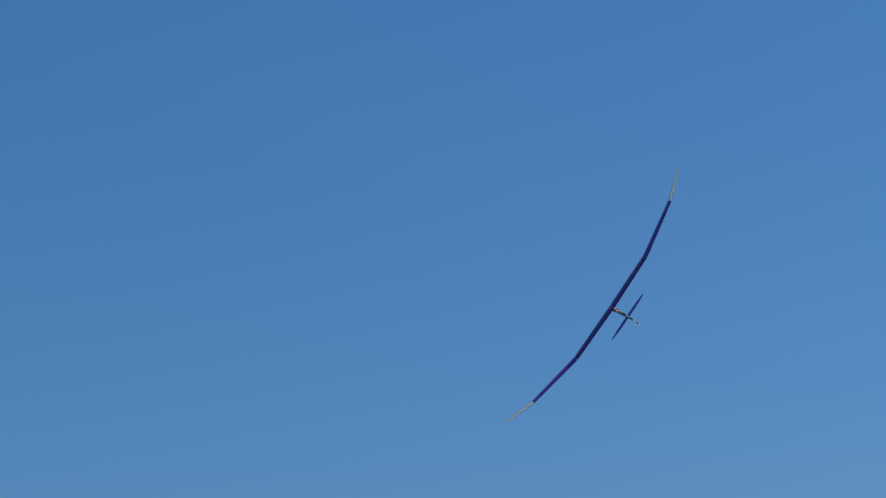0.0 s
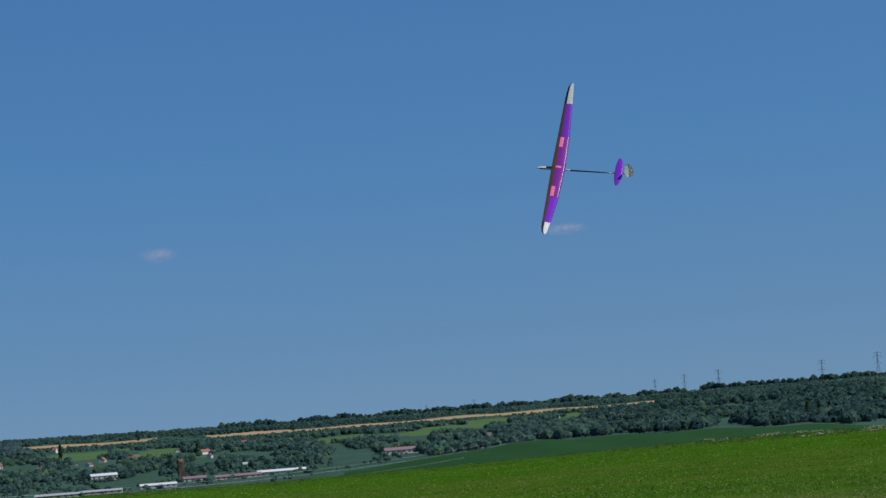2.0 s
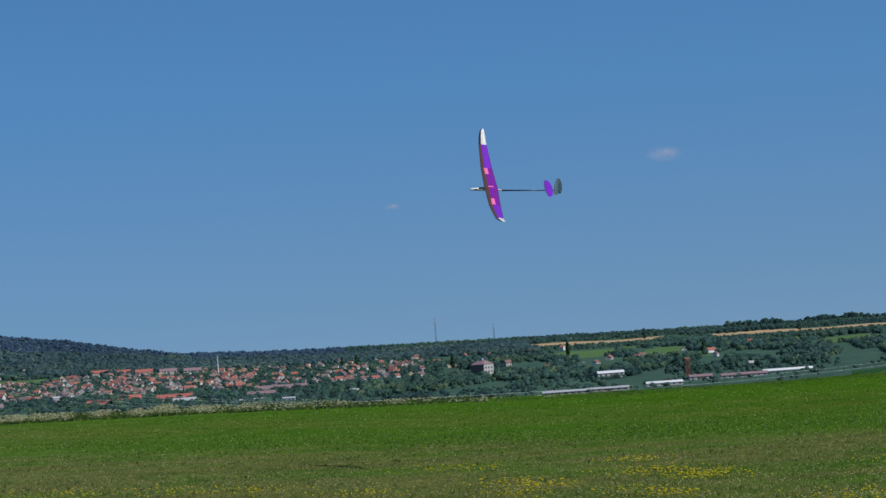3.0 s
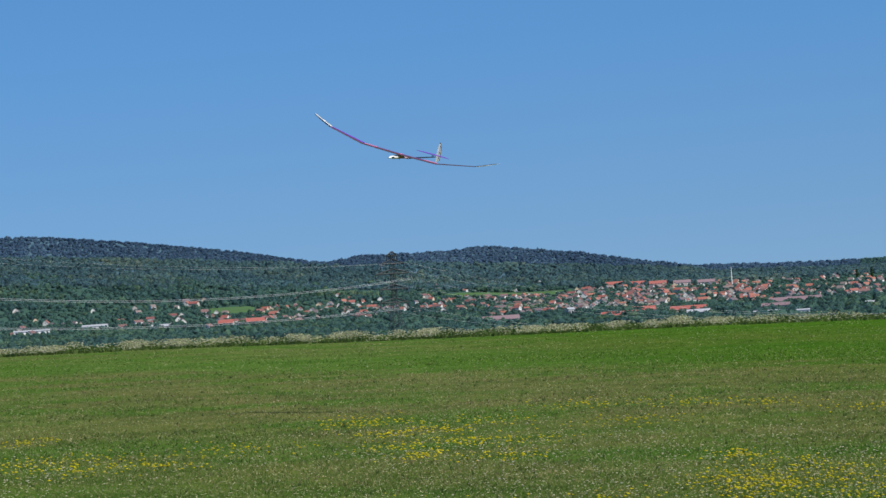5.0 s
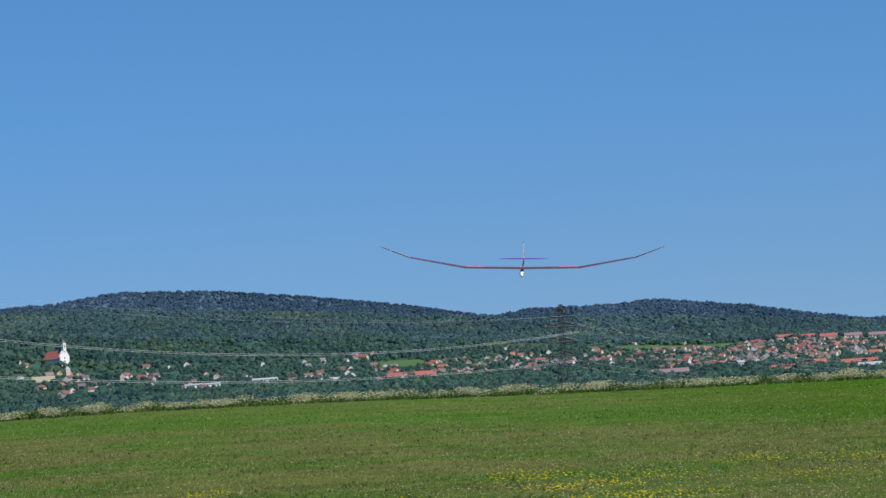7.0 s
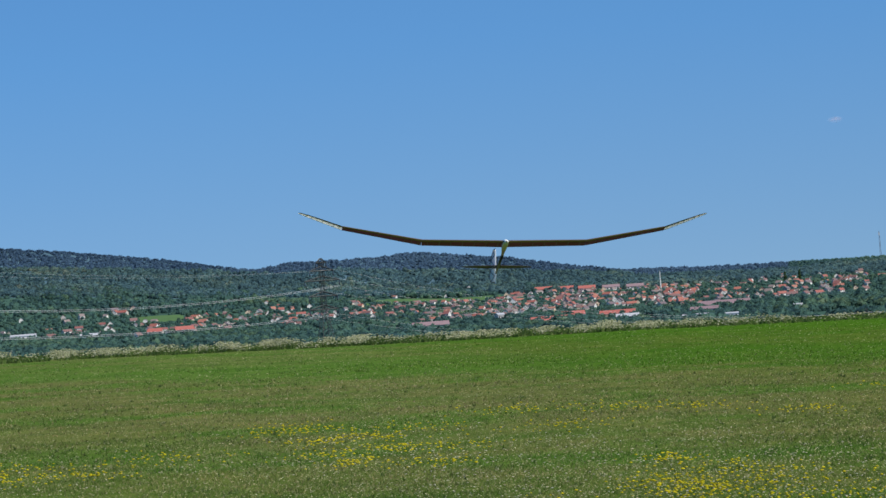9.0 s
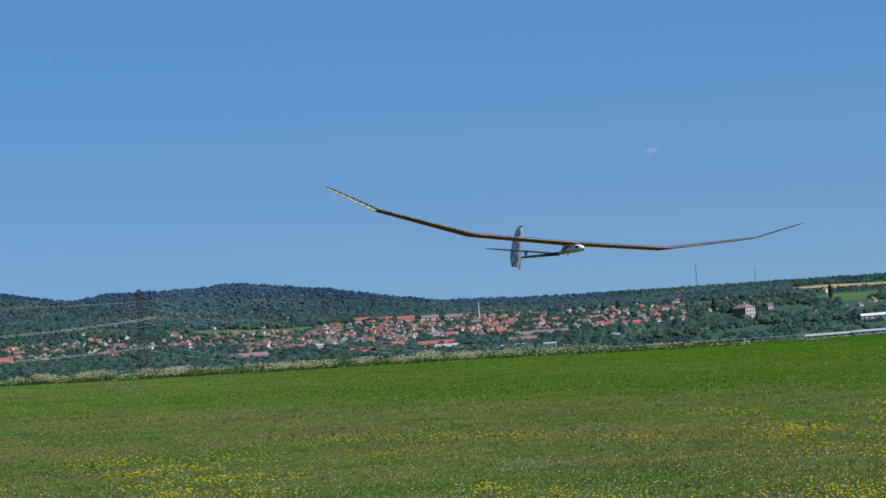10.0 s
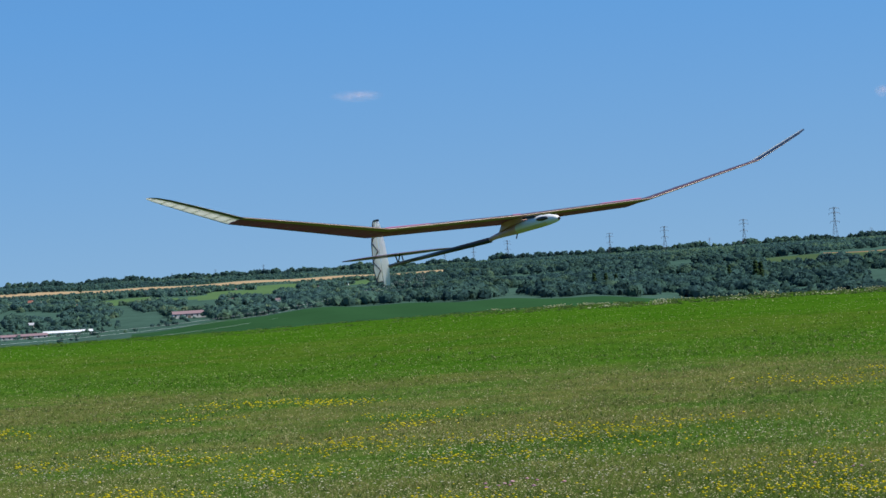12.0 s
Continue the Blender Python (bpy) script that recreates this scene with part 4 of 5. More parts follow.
def pylons():
    ridge = [(37.97, 1.04), (36.07, 1.05), (34.2, 0.92), (32.56, 0.87), (31.42, 0.80), (29.29, 0.77), (28.58, 0.73), (27.97, 0.67), (37.6, 0.62), (36.8, 0.58), (33.48, 0.58), (24.2, 0.56), (23.2, 0.52), (22.3, 0.5)]
    first = pylon(40, "grey lattice power pylon on the wooded ridge", 0.0042, ARMS, M["steel"])
    for i, (az, top) in enumerate(ridge):
        r = 4720.0
        z = ground_at(az, r)
        k = (EYE + r * math.tan(radians(top)) - z) / 40
        ob = first if i == 0 else copy_thing(first, Matrix())
        ob.matrix_basis = Matrix.Translation(polar(az, r, z)) @ Matrix.Rotation(radians(-az + 15), 4, "Z") @ Matrix.Scale(k, 4)
    big = pylon(34, "tall lattice pylon rising behind the weeds", 0.0036, ((0.99, 0.05), (0.92, 0.115), ARMS[1], (0.69, 0.14), ARMS[2]), M["dark_steel"], 1.5)
    ends = []
    for i, (az, r, top) in enumerate(((1.32, 900, 1.28), (-20, 600, 4.6), (12.5, 1000, -0.85), (27.5, 2900, 0.2))):
        z = ground_at(az, r)
        k = (EYE + r * math.tan(radians(top)) - z) / 34
        m = Matrix.Translation(polar(az, r, z)) @ Matrix.Rotation(radians(-az + 24), 4, "Z") @ Matrix.Scale(max(k, 0.35), 4)
        ob = big if i == 0 else copy_thing(big, Matrix())
        ob.matrix_basis = m
        ends.append(m)
    for a, b, sag in ((1, 0, 8.0), (0, 2, 7.0), (2, 3, 14.0)):
        for z, w in ARMS:
            for s in ((1,) if a == 1 and z < 0.9 else (-1, 1)):
                p, q = (ends[i] @ Vector((s * w * 34, 0, (z - 0.05) * 34)) for i in (a, b))
                drop = 12.3 if a == 1 and 0.7 < z < 0.9 else sag
                bm = bmesh.new()
                for twin in ((0.0, 0.42) if a == 1 and z < 0.9 else (0.0,)):
                    pts = [p.lerp(q, f / 32) - Vector((0, 0, twin + drop * 4 * f / 32 * (1 - f / 32))) for f in range(33)]
                    sweep(bm, pts, (0.04 if z < 0.9 else 0.014) if a == 1 else 0.02)
                me = bpy.data.meshes.new("power_line")
                bm.to_mesh(me), bm.free()
                me.materials.append(M["wire"])
                tagged(new("power_line", me), "sagging bare metal conductor between pylons", "power line", "power lines")


pylons()


# ---- meadow plants ----
def sector(rng, n, r0, r1, a0=-13.0, a1=51.0):
    """Places spread evenly as seen from eye height."""
    az = rng.uniform(a0, a1, n)
    r = 1 / rng.uniform(1 / r1, 1 / r0, n)
    return az, r, np.stack([r * np.sin(np.radians(az)), r * np.cos(np.radians(az)), height(az, r)], 1)


def blades(rng, p, wide, tall, k=4, lean=0.5):
    """Tufts of k narrow blades at each place."""
    n = len(p)
    V, F = [], []
    for j in range(k):
        a = rng.uniform(0, 6.283, n)
        d = np.stack([np.cos(a), np.sin(a), np.zeros(n)], 1)
        s = np.stack([-np.sin(a), np.cos(a), np.zeros(n)], 1) * wide[:, None] / 2
        base = p + d * wide[:, None] * rng.uniform(0, 2.5, (n, 1))
        tip = base + d * (tall * lean * rng.uniform(0.1, 1, n))[:, None] + np.stack([np.zeros(n), np.zeros(n), tall * rng.uniform(0.5, 1, n)], 1)
        V.append(np.stack([base - s, base + s, tip], 1).reshape(-1, 3))
        F.append(np.arange(3 * n).reshape(-1, 3) + 3 * n * j)
    return np.concatenate(V), np.concatenate(F)


OCT = np.array([(1, 0, 0), (0, 1, 0), (-1, 0, 0), (0, -1, 0), (0, 0, 0.45), (0, 0, -0.25)], dtype=float)
OCT_F = np.array([(0, 1, 4), (1, 2, 4), (2, 3, 4), (3, 0, 4), (1, 0, 5), (2, 1, 5), (3, 2, 5), (0, 3, 5)])


def heads(p, size, low=False):
    n = len(p)
    if low:  # the upper half alone
        v = OCT[None, :5] * size[:, None, None] + p[:, None]
        return v.reshape(-1, 3), (OCT_F[None, :4] + (np.arange(n) * 5)[:, None, None]).reshape(-1, 3)
    v = OCT[None] * size[:, None, None] + p[:, None]
    return v.reshape(-1, 3), (OCT_F[None] + (np.arange(n) * 6)[:, None, None]).reshape(-1, 3)


def patches(rng, n, each, inside, spread):
    """Clustered places on the meadow."""
    az, r, c = sector(rng, n * 9, 15, 70)
    u = c[:, 0] * 0.69 + c[:, 1] * 0.72
    reach = np.interp(az, (-13, 3, 25), (inside[2] - 4, inside[2] - 2, inside[2] + 4))
    c = c[(u > inside[0]) & (u < inside[1]) & (r < reach)][:n]
    q = np.repeat(c, each, 0) + rng.normal(0, spread, (len(c) * each, 3)) * (0.8, 1.5, 0) * np.repeat(rng.uniform(0.5, 1.4, (len(c), 1)), each, 0)
    q = q[rng.random(len(q)) < 0.8]
    r, az = np.hypot(q[:, 0], q[:, 1]), np.degrees(np.arctan2(q[:, 0], q[:, 1]))
    q[:, 2] = height(az, r)
    return q, r


def meadow():
    rng = np.random.default_rng(21)
    az, r, p = sector(rng, 200000, 14.5, 112)
    v, f = blades(rng, p, 0.0007 * r ** 0.75, 0.022 + 0.0002 * r + rng.uniform(0, 0.018, len(r)), 4, 2.0)
    tagged(new("grass", tri_mesh("grass", v, f, M["grass"])), "short summer meadow grass, green with dry stalks", "grass", kind="stuff")
    # taller darker tufts
    az, r, p = sector(rng, 1800, 15, 60)
    v, f = blades(rng, p, 0.0013 * r ** 0.75, 0.04 + 0.0005 * r, 7, 1.1)
    tagged(new("grass_tufts", tri_mesh("grass_tufts", v, f, M["weeds"])), "scattered taller leafy tufts in the meadow", "grass", kind="stuff")
    # lush strip across the far half
    az, r, p = sector(rng, 60000, 38, 100)
    u = p[:, 0] * 0.69 + p[:, 1] * 0.72
    thick = np.array([noise.noise((q[0] * 0.16, q[1] * 0.16, 4.0)) for q in p]) + 0.35 * np.clip((az - 2) / 12, -1, 1)
    near = (np.abs(u - 48 - 2 * np.sin(az * 0.4)) < 4.5 + 3 * rng.normal(0, 0.5, len(u))) & (thick > rng.uniform(-0.1, 0.4, len(u)))
    v, f = blades(rng, p[near], 0.022 + 0.0001 * r[near], rng.uniform(0.015, 0.06, near.sum()), 4, 2.2)
    tagged(new("lush_grass", tri_mesh("lush_grass", v, f, M["lush"])), "strip of lush bright green grass across the meadow", "grass", kind="stuff")
    for name, label, mat, n, each, inside, spread, size in (
            ("yellow_flowers", "clusters of small bright yellow meadow flowers", "yellow", 150, 72, (14, 36, 39), 0.36, 0.0135),
            ("white_flowers", "patches of small white clover heads", "white", 170, 50, (8, 25, 34), 0.7, 0.0095),
            ("pink_flowers", "few pale pink clover heads", "pink", 16, 10, (8, 20, 30), 0.2, 0.018)):
        q, r = patches(rng, n, each, inside, spread)
        q = q + np.stack([np.zeros(len(q)), np.zeros(len(q)), rng.uniform(0.05, 0.11, len(q))], 1)
        v, f = heads(q, size * (0.8 + r / 60) * rng.uniform(0.7, 1.3, len(q)))
        tagged(new(name, tri_mesh(name, v, f, M[mat])), label, "flowers", kind="stuff")
    # dry stalks through the olive strip
    az, r, p = sector(rng, 70000, 17, 66)
    u = p[:, 0] * 0.69 + p[:, 1] * 0.72
    bleached = np.array([noise.noise((q[0] * 0.3, q[1] * 0.3, 9.0)) for q in p])
    dry = (u < 44 + 2 * rng.normal(0, 1, len(u))) & (bleached > rng.uniform(-0.35, 0.3, len(u)))
    v, f = blades(rng, p[dry], 0.0004 * r[dry] ** 0.8, 0.024 + 0.0003 * r[dry] + rng.uniform(0, 0.02, dry.sum()), 3, 2.2)
    tagged(new("dry_stalks", tri_mesh("dry_stalks", v, f, M["hay"])), "bleached straw-coloured stalks among the meadow grass", "grass", kind="stuff")
    # scattered pale heads over the whole meadow
    az, r, p = sector(rng, 95000, 15, 100)
    v, f = heads(p + (0, 0, 0.06), 0.0066 * (0.7 + r / 50) * rng.uniform(0.5, 1.3, len(r)), True)
    tagged(new("seed_heads", tri_mesh("seed_heads", v, f, M["straw"])), "pale seed heads scattered over the grass", "flowers", kind="stuff")
    # weeds along the far edge
    az = np.concatenate([rng.uniform(-13, 10, 5200), rng.uniform(10, 22, 1100), rng.uniform(22, 50, 1700)])
    r = rng.uniform(EDGE - 9, EDGE + 4, len(az))
    grow = np.array([0.7 + 0.6 * noise.noise((a * 1.6, 0, 0)) + 0.5 * noise.noise((a * 7.0, 3, 0)) for a in az]) * np.interp(az, (-13, 8, 12.5, 15, 27, 31, 50), (1.0, 0.9, 0.55, 0.12, 0.12, 0.4, 0.6))
    p = np.stack([r * np.sin(np.radians(az)), r * np.cos(np.radians(az)), height(az, np.minimum(r, EDGE - 0.01))], 1)
    v, f = blades(rng, p, np.full(len(r), 0.10), 0.25 * grow * rng.uniform(0.5, 1.1, len(r)), 9, 0.9)
    tagged(new("edge_weeds", tri_mesh("edge_weeds", v, f, M["weeds"])), "band of tall green weeds along the meadow edge", "weeds", kind="stuff")
    keep = rng.random(len(r)) < np.interp(az, (-13, 9, 13, 16, 28, 31, 50), (0.9, 0.8, 0.5, 0.0, 0.0, 0.3, 0.45)) * np.array([0.03 + 2.6 * max(0, 0.05 + noise.noise((a * 2.3, 5, 0)) + 0.6 * noise.noise((a * 9.0, 2, 0))) for a in az])
    q = np.repeat(p[keep], 9, 0) + rng.normal(0, 0.2, (keep.sum() * 9, 3)) * (1, 1, 0)
    q[:, 2] += np.repeat(grow[keep], 9) * rng.uniform(0.1, 0.34, len(q))
    v, f = heads(q, rng.uniform(0.025, 0.06, len(q)))
    tagged(new("edge_umbels", tri_mesh("edge_umbels", v, f, M["umbel"])), "creamy white umbel flowers along the meadow edge", "flowers", kind="stuff")


meadow()


# ---- clouds ----
def clouds():
    k = Nodes("thin_cloud")
    c = k.add("ShaderNodeTexCoord")
    n = k.add("ShaderNodeTexNoise", Scale=0.8, Detail=2.0, Roughness=0.5)
    wide = k.add("ShaderNodeVectorMath")
    wide.operation = "MULTIPLY"
    wide.inputs[1].default_value = (3.2, 1.0, 1.3)
    k.link(c.outputs["Object"], wide.inputs[0]), k.link(wide.outputs[0], n.inputs["Vector"])
    flat = k.add("ShaderNodeVectorMath")
    flat.operation = "MULTIPLY"
    flat.inputs[1].default_value = (1, 0, 1)
    k.link(c.outputs["Object"], flat.inputs[0])
    ln = k.add("ShaderNodeVectorMath")
    ln.operation = "LENGTH"
    k.link(flat.outputs[0], ln.inputs[0])
    fall = k.ramp(ln.outputs["Value"], [(0.0, (1, 1, 1)), (0.5, (0.5, 0.5, 0.5)), (0.96, (0, 0, 0))])
    body = k.ramp(n.outputs["Fac"], [(0.32, (0.03, 0.03, 0.03)), (0.7, (0.42, 0.42, 0.42))])
    a = k.mix(1.0, fall, body, "MULTIPLY")
    k.b.inputs["Base Color"].default_value, k.b.inputs["Roughness"].default_value = (0.88, 0.77, 0.83, 1), 1.0
    tl, soft, gap, ms = k.add("ShaderNodeBsdfTranslucent"), k.add("ShaderNodeMixShader", Fac=0.5), k.add("ShaderNodeBsdfTransparent"), k.add("ShaderNodeMixShader")
    tl.inputs["Color"].default_value = (0.88, 0.77, 0.83, 1)
    k.link(k.b.outputs[0], soft.inputs[1]), k.link(tl.outputs[0], soft.inputs[2])
    k.link(a, ms.inputs[0]), k.link(gap.outputs[0], ms.inputs[1]), k.link(soft.outputs[0], ms.inputs[2]), k.link(ms.outputs[0], k.out.inputs["Surface"])
    rows = ((38.3, 4.45, 0.95, 0.34), (37.2, 3.38, 0.36, 0.3), (26.35, 3.95, 1.2, 0.28), (17.9, 4.05, 0.85, 0.36), (50.1, 3.4, 0.85, 0.28), (51.0, 3.5, 0.7, 0.24), (12.18, 3.37, 0.36, 0.15))
    for i, (az, el, w, h) in enumerate(rows):
        v = ICO2[0] * (1 + 0.04 * np.sin(ICO2[0] @ np.array([[5.0], [3.0], [7.0]]) + i))
        ob = new("cloud", tri_mesh("cloud", v, ICO2[1], k.m, True))
        r = 4850.0
        e = radians(el)
        ob.matrix_basis = Matrix.Translation(polar(az, r * math.cos(e), EYE + r * math.sin(e))) @ Matrix.Rotation(radians(-min(az, 8.0)), 4, "Z") @ Matrix.Diagonal((r * radians(w) / 2 / math.cos(radians(max(0.0, az - 8.0))), 1.2, r * radians(h) / 2, 1))
        ob.visible_shadow = False
        tagged(ob, "small thin wisp of white summer cloud", "cloud", kind="structure")


clouds()


# ---- the glider ----
def covering(name, colour, lit_colour, amount, rough=0.3):
    """Thin covering film over an open frame: glossy, with light coming through."""
    k = Nodes(name)
    c = k.mix(k.noise(14.0, 4.0), scale3(colour, 0.86), scale3(colour, 1.1))
    k.link(c, k.b.inputs["Base Color"])
    k.b.inputs["Roughness"].default_value = rough
    tl, ms = k.add("ShaderNodeBsdfTranslucent"), k.add("ShaderNodeMixShader", Fac=amount)
    tl.inputs["Color"].default_value = (*lit_colour, 1)
    k.link(k.b.outputs[0], ms.inputs[1]), k.link(tl.outputs[0], ms.inputs[2]), k.link(ms.outputs[0], k.out.inputs["Surface"])
    k.bump(k.noise(30.0, 3.0), 0.05, 0.01)
    return k.m


M["film_centre"] = covering("magenta_purple_film", (0.2, 0.013, 0.32), (0.22, 0.02, 0.24), 0.3)
M["film_inner"] = covering("violet_film", (0.19, 0.02, 0.54), (0.22, 0.02, 0.45), 0.3)
# underside of the purple film: maroon of light passing through, set as colour
M["film_under"] = covering("maroon_lit_through_film", (0.19, 0.02, 0.06), (0.3, 0.03, 0.1), 0.35, 0.5)
M["film_tip"] = covering("white_film", (0.85, 0.86, 0.86), (0.9, 0.9, 0.87), 0.5)
M["film_fin"] = covering("pale_yellow_film", (0.8, 0.8, 0.78), (0.82, 0.82, 0.78), 0.5)
M["dbox_top"] = surface("varnished_dark_sheeting", (0.075, 0.034, 0.026), 0.3, grain=20.0, vary=0.2, bump=0, spec=0.45)
M["dbox_under"] = surface("balsa_sheeting", (0.25, 0.19, 0.065), 0.6, grain=16.0, vary=0.2, bump=0)
# dark wood of rudder ribs and rim, and the tailplane's painted shade
M["rib_dark_and_tail_shade"] = surface("dark_wood_and_tail_shade", (0.05, 0.035, 0.05), 0.5, grain=20.0, vary=0.2)
M["carbon"] = surface("black_carbon", (0.012, 0.012, 0.015), 0.3, grain=40.0, vary=0.3, bump=0)
M["spoiler"] = surface("pink_spoiler", (0.62, 0.12, 0.27), 0.4, grain=20.0, vary=0.1, bump=0.05)
M["rib"] = surface("rib_wood_under_film", (0.1, 0.025, 0.12), 0.3, grain=30.0, bump=0)
M["tip_rib"] = surface("pale_rib_under_film", (0.42, 0.41, 0.39), 0.3, grain=30.0, bump=0)
M["pod_white"] = surface("white_gelcoat", (0.72, 0.72, 0.68), 0.25, grain=15.0, vary=0.06, bump=0.02)
# light thrown up by the grass, painted yellow under the white pod
M["pod_bounce"] = surface("yellow_grass_bounce", (0.6, 0.52, 0.3), 0.4, grain=20.0, vary=0.15)
M["pod_pink"] = surface("rosy_wood_fairing", (0.55, 0.3, 0.26), 0.4, grain=20.0, vary=0.15)

PITCH = 0.095  # the wing's incidence on the fuselage
CHORDWISE = (0.0, 0.012, 0.04, 0.1, 0.2, 0.32, 0.5, 0.7, 0.88, 1.0)


def foil(c, thick):
    """Upper and lower ordinates of a slightly cambered section at chord fraction c."""
    t = 5 * thick * (0.2969 * math.sqrt(c) - 0.126 * c - 0.3516 * c * c + 0.2843 * c ** 3 - 0.1015 * c ** 4)
    camber = 0.03 * 4 * c * (1 - c)
    return camber + t, camber - t * 0.85


def outline(y, z, chord, mid, thick, tilt, grow=1.0, rise=PITCH):
    pts = []
    for c in CHORDWISE:
        pts.append((mid + chord * (0.5 - c), chord * foil(c, thick * grow)[0], c, True))
    for c in CHORDWISE[-2:0:-1]:
        pts.append((mid + chord * (0.5 - c), chord * foil(c, thick * grow)[1], c, False))
    return [(Vector((x, y - (h + (x - mid) * rise) * math.sin(tilt), z + (h + (x - mid) * rise) * math.cos(tilt))), c, up) for x, h, c, up in pts]


def wing_panel(name, stations, mats, parent, tilt, label, ribs, rib_mat, sheeted=0.3):
    """A lofted panel. mats: film above, sheeting above, film below, sheeting below."""
    bm = bmesh.new()
    rings = []
    for y, z, chord, mid, thick in stations:
        o = outline(y, z, chord, mid, thick, tilt)
        rings.append(([bm.verts.new(p) for p, c, up in o], o))
    for (a, o), (b, o2) in zip(rings, rings[1:]):
        n = len(a)
        for i in range(n):
            j = (i + 1) % n
            f = bm.faces.new((a[i], a[j], b[j], b[i]))
            upper = o[i][2] and (o[j][2] or o[j][1] > 0.9)
            front = (o[i][1] + o[j][1]) / 2 < (sheeted if upper else sheeted * 0.74)
            f.material_index = (0 if upper else 2) + (1 if front else 0)
            f.smooth = True
    for r, flip in ((rings[0][0], True), (rings[-1][0], False)):
        cap = [bm.verts.new(v.co) for v in r]
        bm.faces.new(cap[::-1] if flip else cap)
    bmesh.ops.recalc_face_normals(bm, faces=bm.faces)
    panel = part(name, bm, [M[m] for m in mats], parent, label)
    ys = [s[0] for s in stations]
    flip = ys[-1] < ys[0]
    for k in range(ribs):
        y = ys[0] + (ys[-1] - ys[0]) * (k + 0.5) / ribs
        order = (lambda v: v[::-1]) if flip else (lambda v: v)
        z, chord, mid, thick = (float(np.interp(y, order(ys), order([s[q] for s in stations]))) for q in (1, 2, 3, 4))
        bm = bmesh.new()
        loops = []
        for dy in (-0.0016, 0.0016):
            o = [q for q in outline(y + dy, z, chord, mid, thick, tilt, 1.025)]
            loops.append([bm.verts.new(p) for p, c, up in o if c >= 0.3])
        a, b = loops
        for i in range(len(a)):
            j = (i + 1) % len(a)
            bm.faces.new((a[i], a[j], b[j], b[i]))
        bm.faces.new(a), bm.faces.new(b[::-1])
        bmesh.ops.recalc_face_normals(bm, faces=bm.faces)
        part("rib", bm, M[rib_mat], panel)
    return panel


HINGE = 1.036


def glider():
    g = tagged(new("model_glider"), "purple radio-controlled model glider with white wing tips, in flight", "model aircraft")
    C0, C1, C2 = 0.205, 0.18, 0.125
    body = ("film_centre", "dbox_top", "film_under", "dbox_under")
    inner = ("film_inner", "dbox_top", "film_under", "dbox_under")
    tip = ("film_tip", "carbon", "film_tip", "carbon")
    centre = wing_panel("centre_panel", [(-0.6, 0.009, C1, 0.004, 0.085), (0, 0, C0, 0, 0.085), (0.6, 0.009, C1, 0.004, 0.085)], body, g, 0.0, "magenta centre wing panel", 14, "rib")

    def on_wing(name, c0, c1, y0, y1, chord, label, parent):
        """A thin plate that follows the upper surface."""
        bm = bmesh.new()
        low, high = [], []
        for y in sorted((y0, y1)):
            for c in (c0, (c0 + c1) / 2, c1):
                x = chord * (0.5 - c)
                z = chord * foil(c, 0.085)[0] + x * PITCH + 0.009 * abs(y) / 0.6
                low.append(bm.verts.new((x, y, z - 0.001))), high.append(bm.verts.new((x, y, z + 0.0025)))
        for i in (0, 1):
            bm.faces.new((high[i], high[i + 1], high[i + 4], high[i + 3])), bm.faces.new((low[i], low[i + 3], low[i + 4], low[i + 1]))
        for i, j in ((0, 1), (1, 2), (2, 5), (5, 4), (4, 3), (3, 0)):
            bm.faces.new((low[i], low[j], high[j], high[i]))
        bmesh.ops.recalc_face_normals(bm, faces=bm.faces)
        return part(name, bm, M["spoiler"], parent, label)

    t1, t2 = math.atan2(0.106, 0.58), math.atan2(0.117, 0.32)
    for s in (-1, 1):
        wing_panel("inner_panel", [(s * 0.602, 0.0095, C1, 0.004, 0.085), (s * 1.18, 0.1155, C2, 0.003, 0.08)], inner, g, s * t1, "violet wing panel", 12, "rib")
        st = [(s * (1.182 + 0.318 * q), 0.116 + 0.117 * q, C2 * k, 0.003 - m, 0.075) for q, k, m in ((0, 1, 0), (0.5, 0.83, 0.008), (0.8, 0.64, 0.016), (0.93, 0.46, 0.024), (0.985, 0.24, 0.034), (1.0, 0.1, 0.04))]
        wing_panel("tip_panel", st, tip, g, s * t2, "white translucent tip panel", 8, "tip_rib", 0.34)
        on_wing("spoiler", 0.25, 0.55, s * 0.39, s * 0.585, C1, "pink spoiler plate", centre)
    on_wing("centre_cover", 0.3, 0.7, -0.018, 0.018, C0, "pink joint cover", centre)
    # pod
    rings = [(x, z + 0.006, ry * 0.82, rz * 0.7) for x, z, ry, rz in [(0.326, -0.030, 0.003, 0.003), (0.318, -0.030, 0.012, 0.013), (0.30, -0.029, 0.018, 0.021), (0.26, -0.028, 0.024, 0.029), (0.2, -0.030, 0.026, 0.033), (0.12, -0.034, 0.025, 0.033), (0.04, -0.042, 0.021, 0.028), (-0.05, -0.050, 0.016, 0.02), (-0.12, -0.056, 0.013, 0.015), (-0.175, -0.064, 0.0105, 0.0125)]]
    bm = bmesh.new()
    loops = [[bm.verts.new((x, ry * math.cos(6.2832 * i / 16), z + rz * math.sin(6.2832 * i / 16))) for i in range(16)] for x, z, ry, rz in rings]
    for k, (a, b) in enumerate(zip(loops, loops[1:])):
        for i in range(16):
            f = bm.faces.new((a[i], b[i], b[(i + 1) % 16], a[(i + 1) % 16]))
            f.smooth = True
            f.material_index = 2 if k >= 6 else (0 if i < 11 and k < 6 and not 8 < i < 11 or k < 3 else 1)
    bm.faces.new(loops[0]), bm.faces.new(loops[-1][::-1])
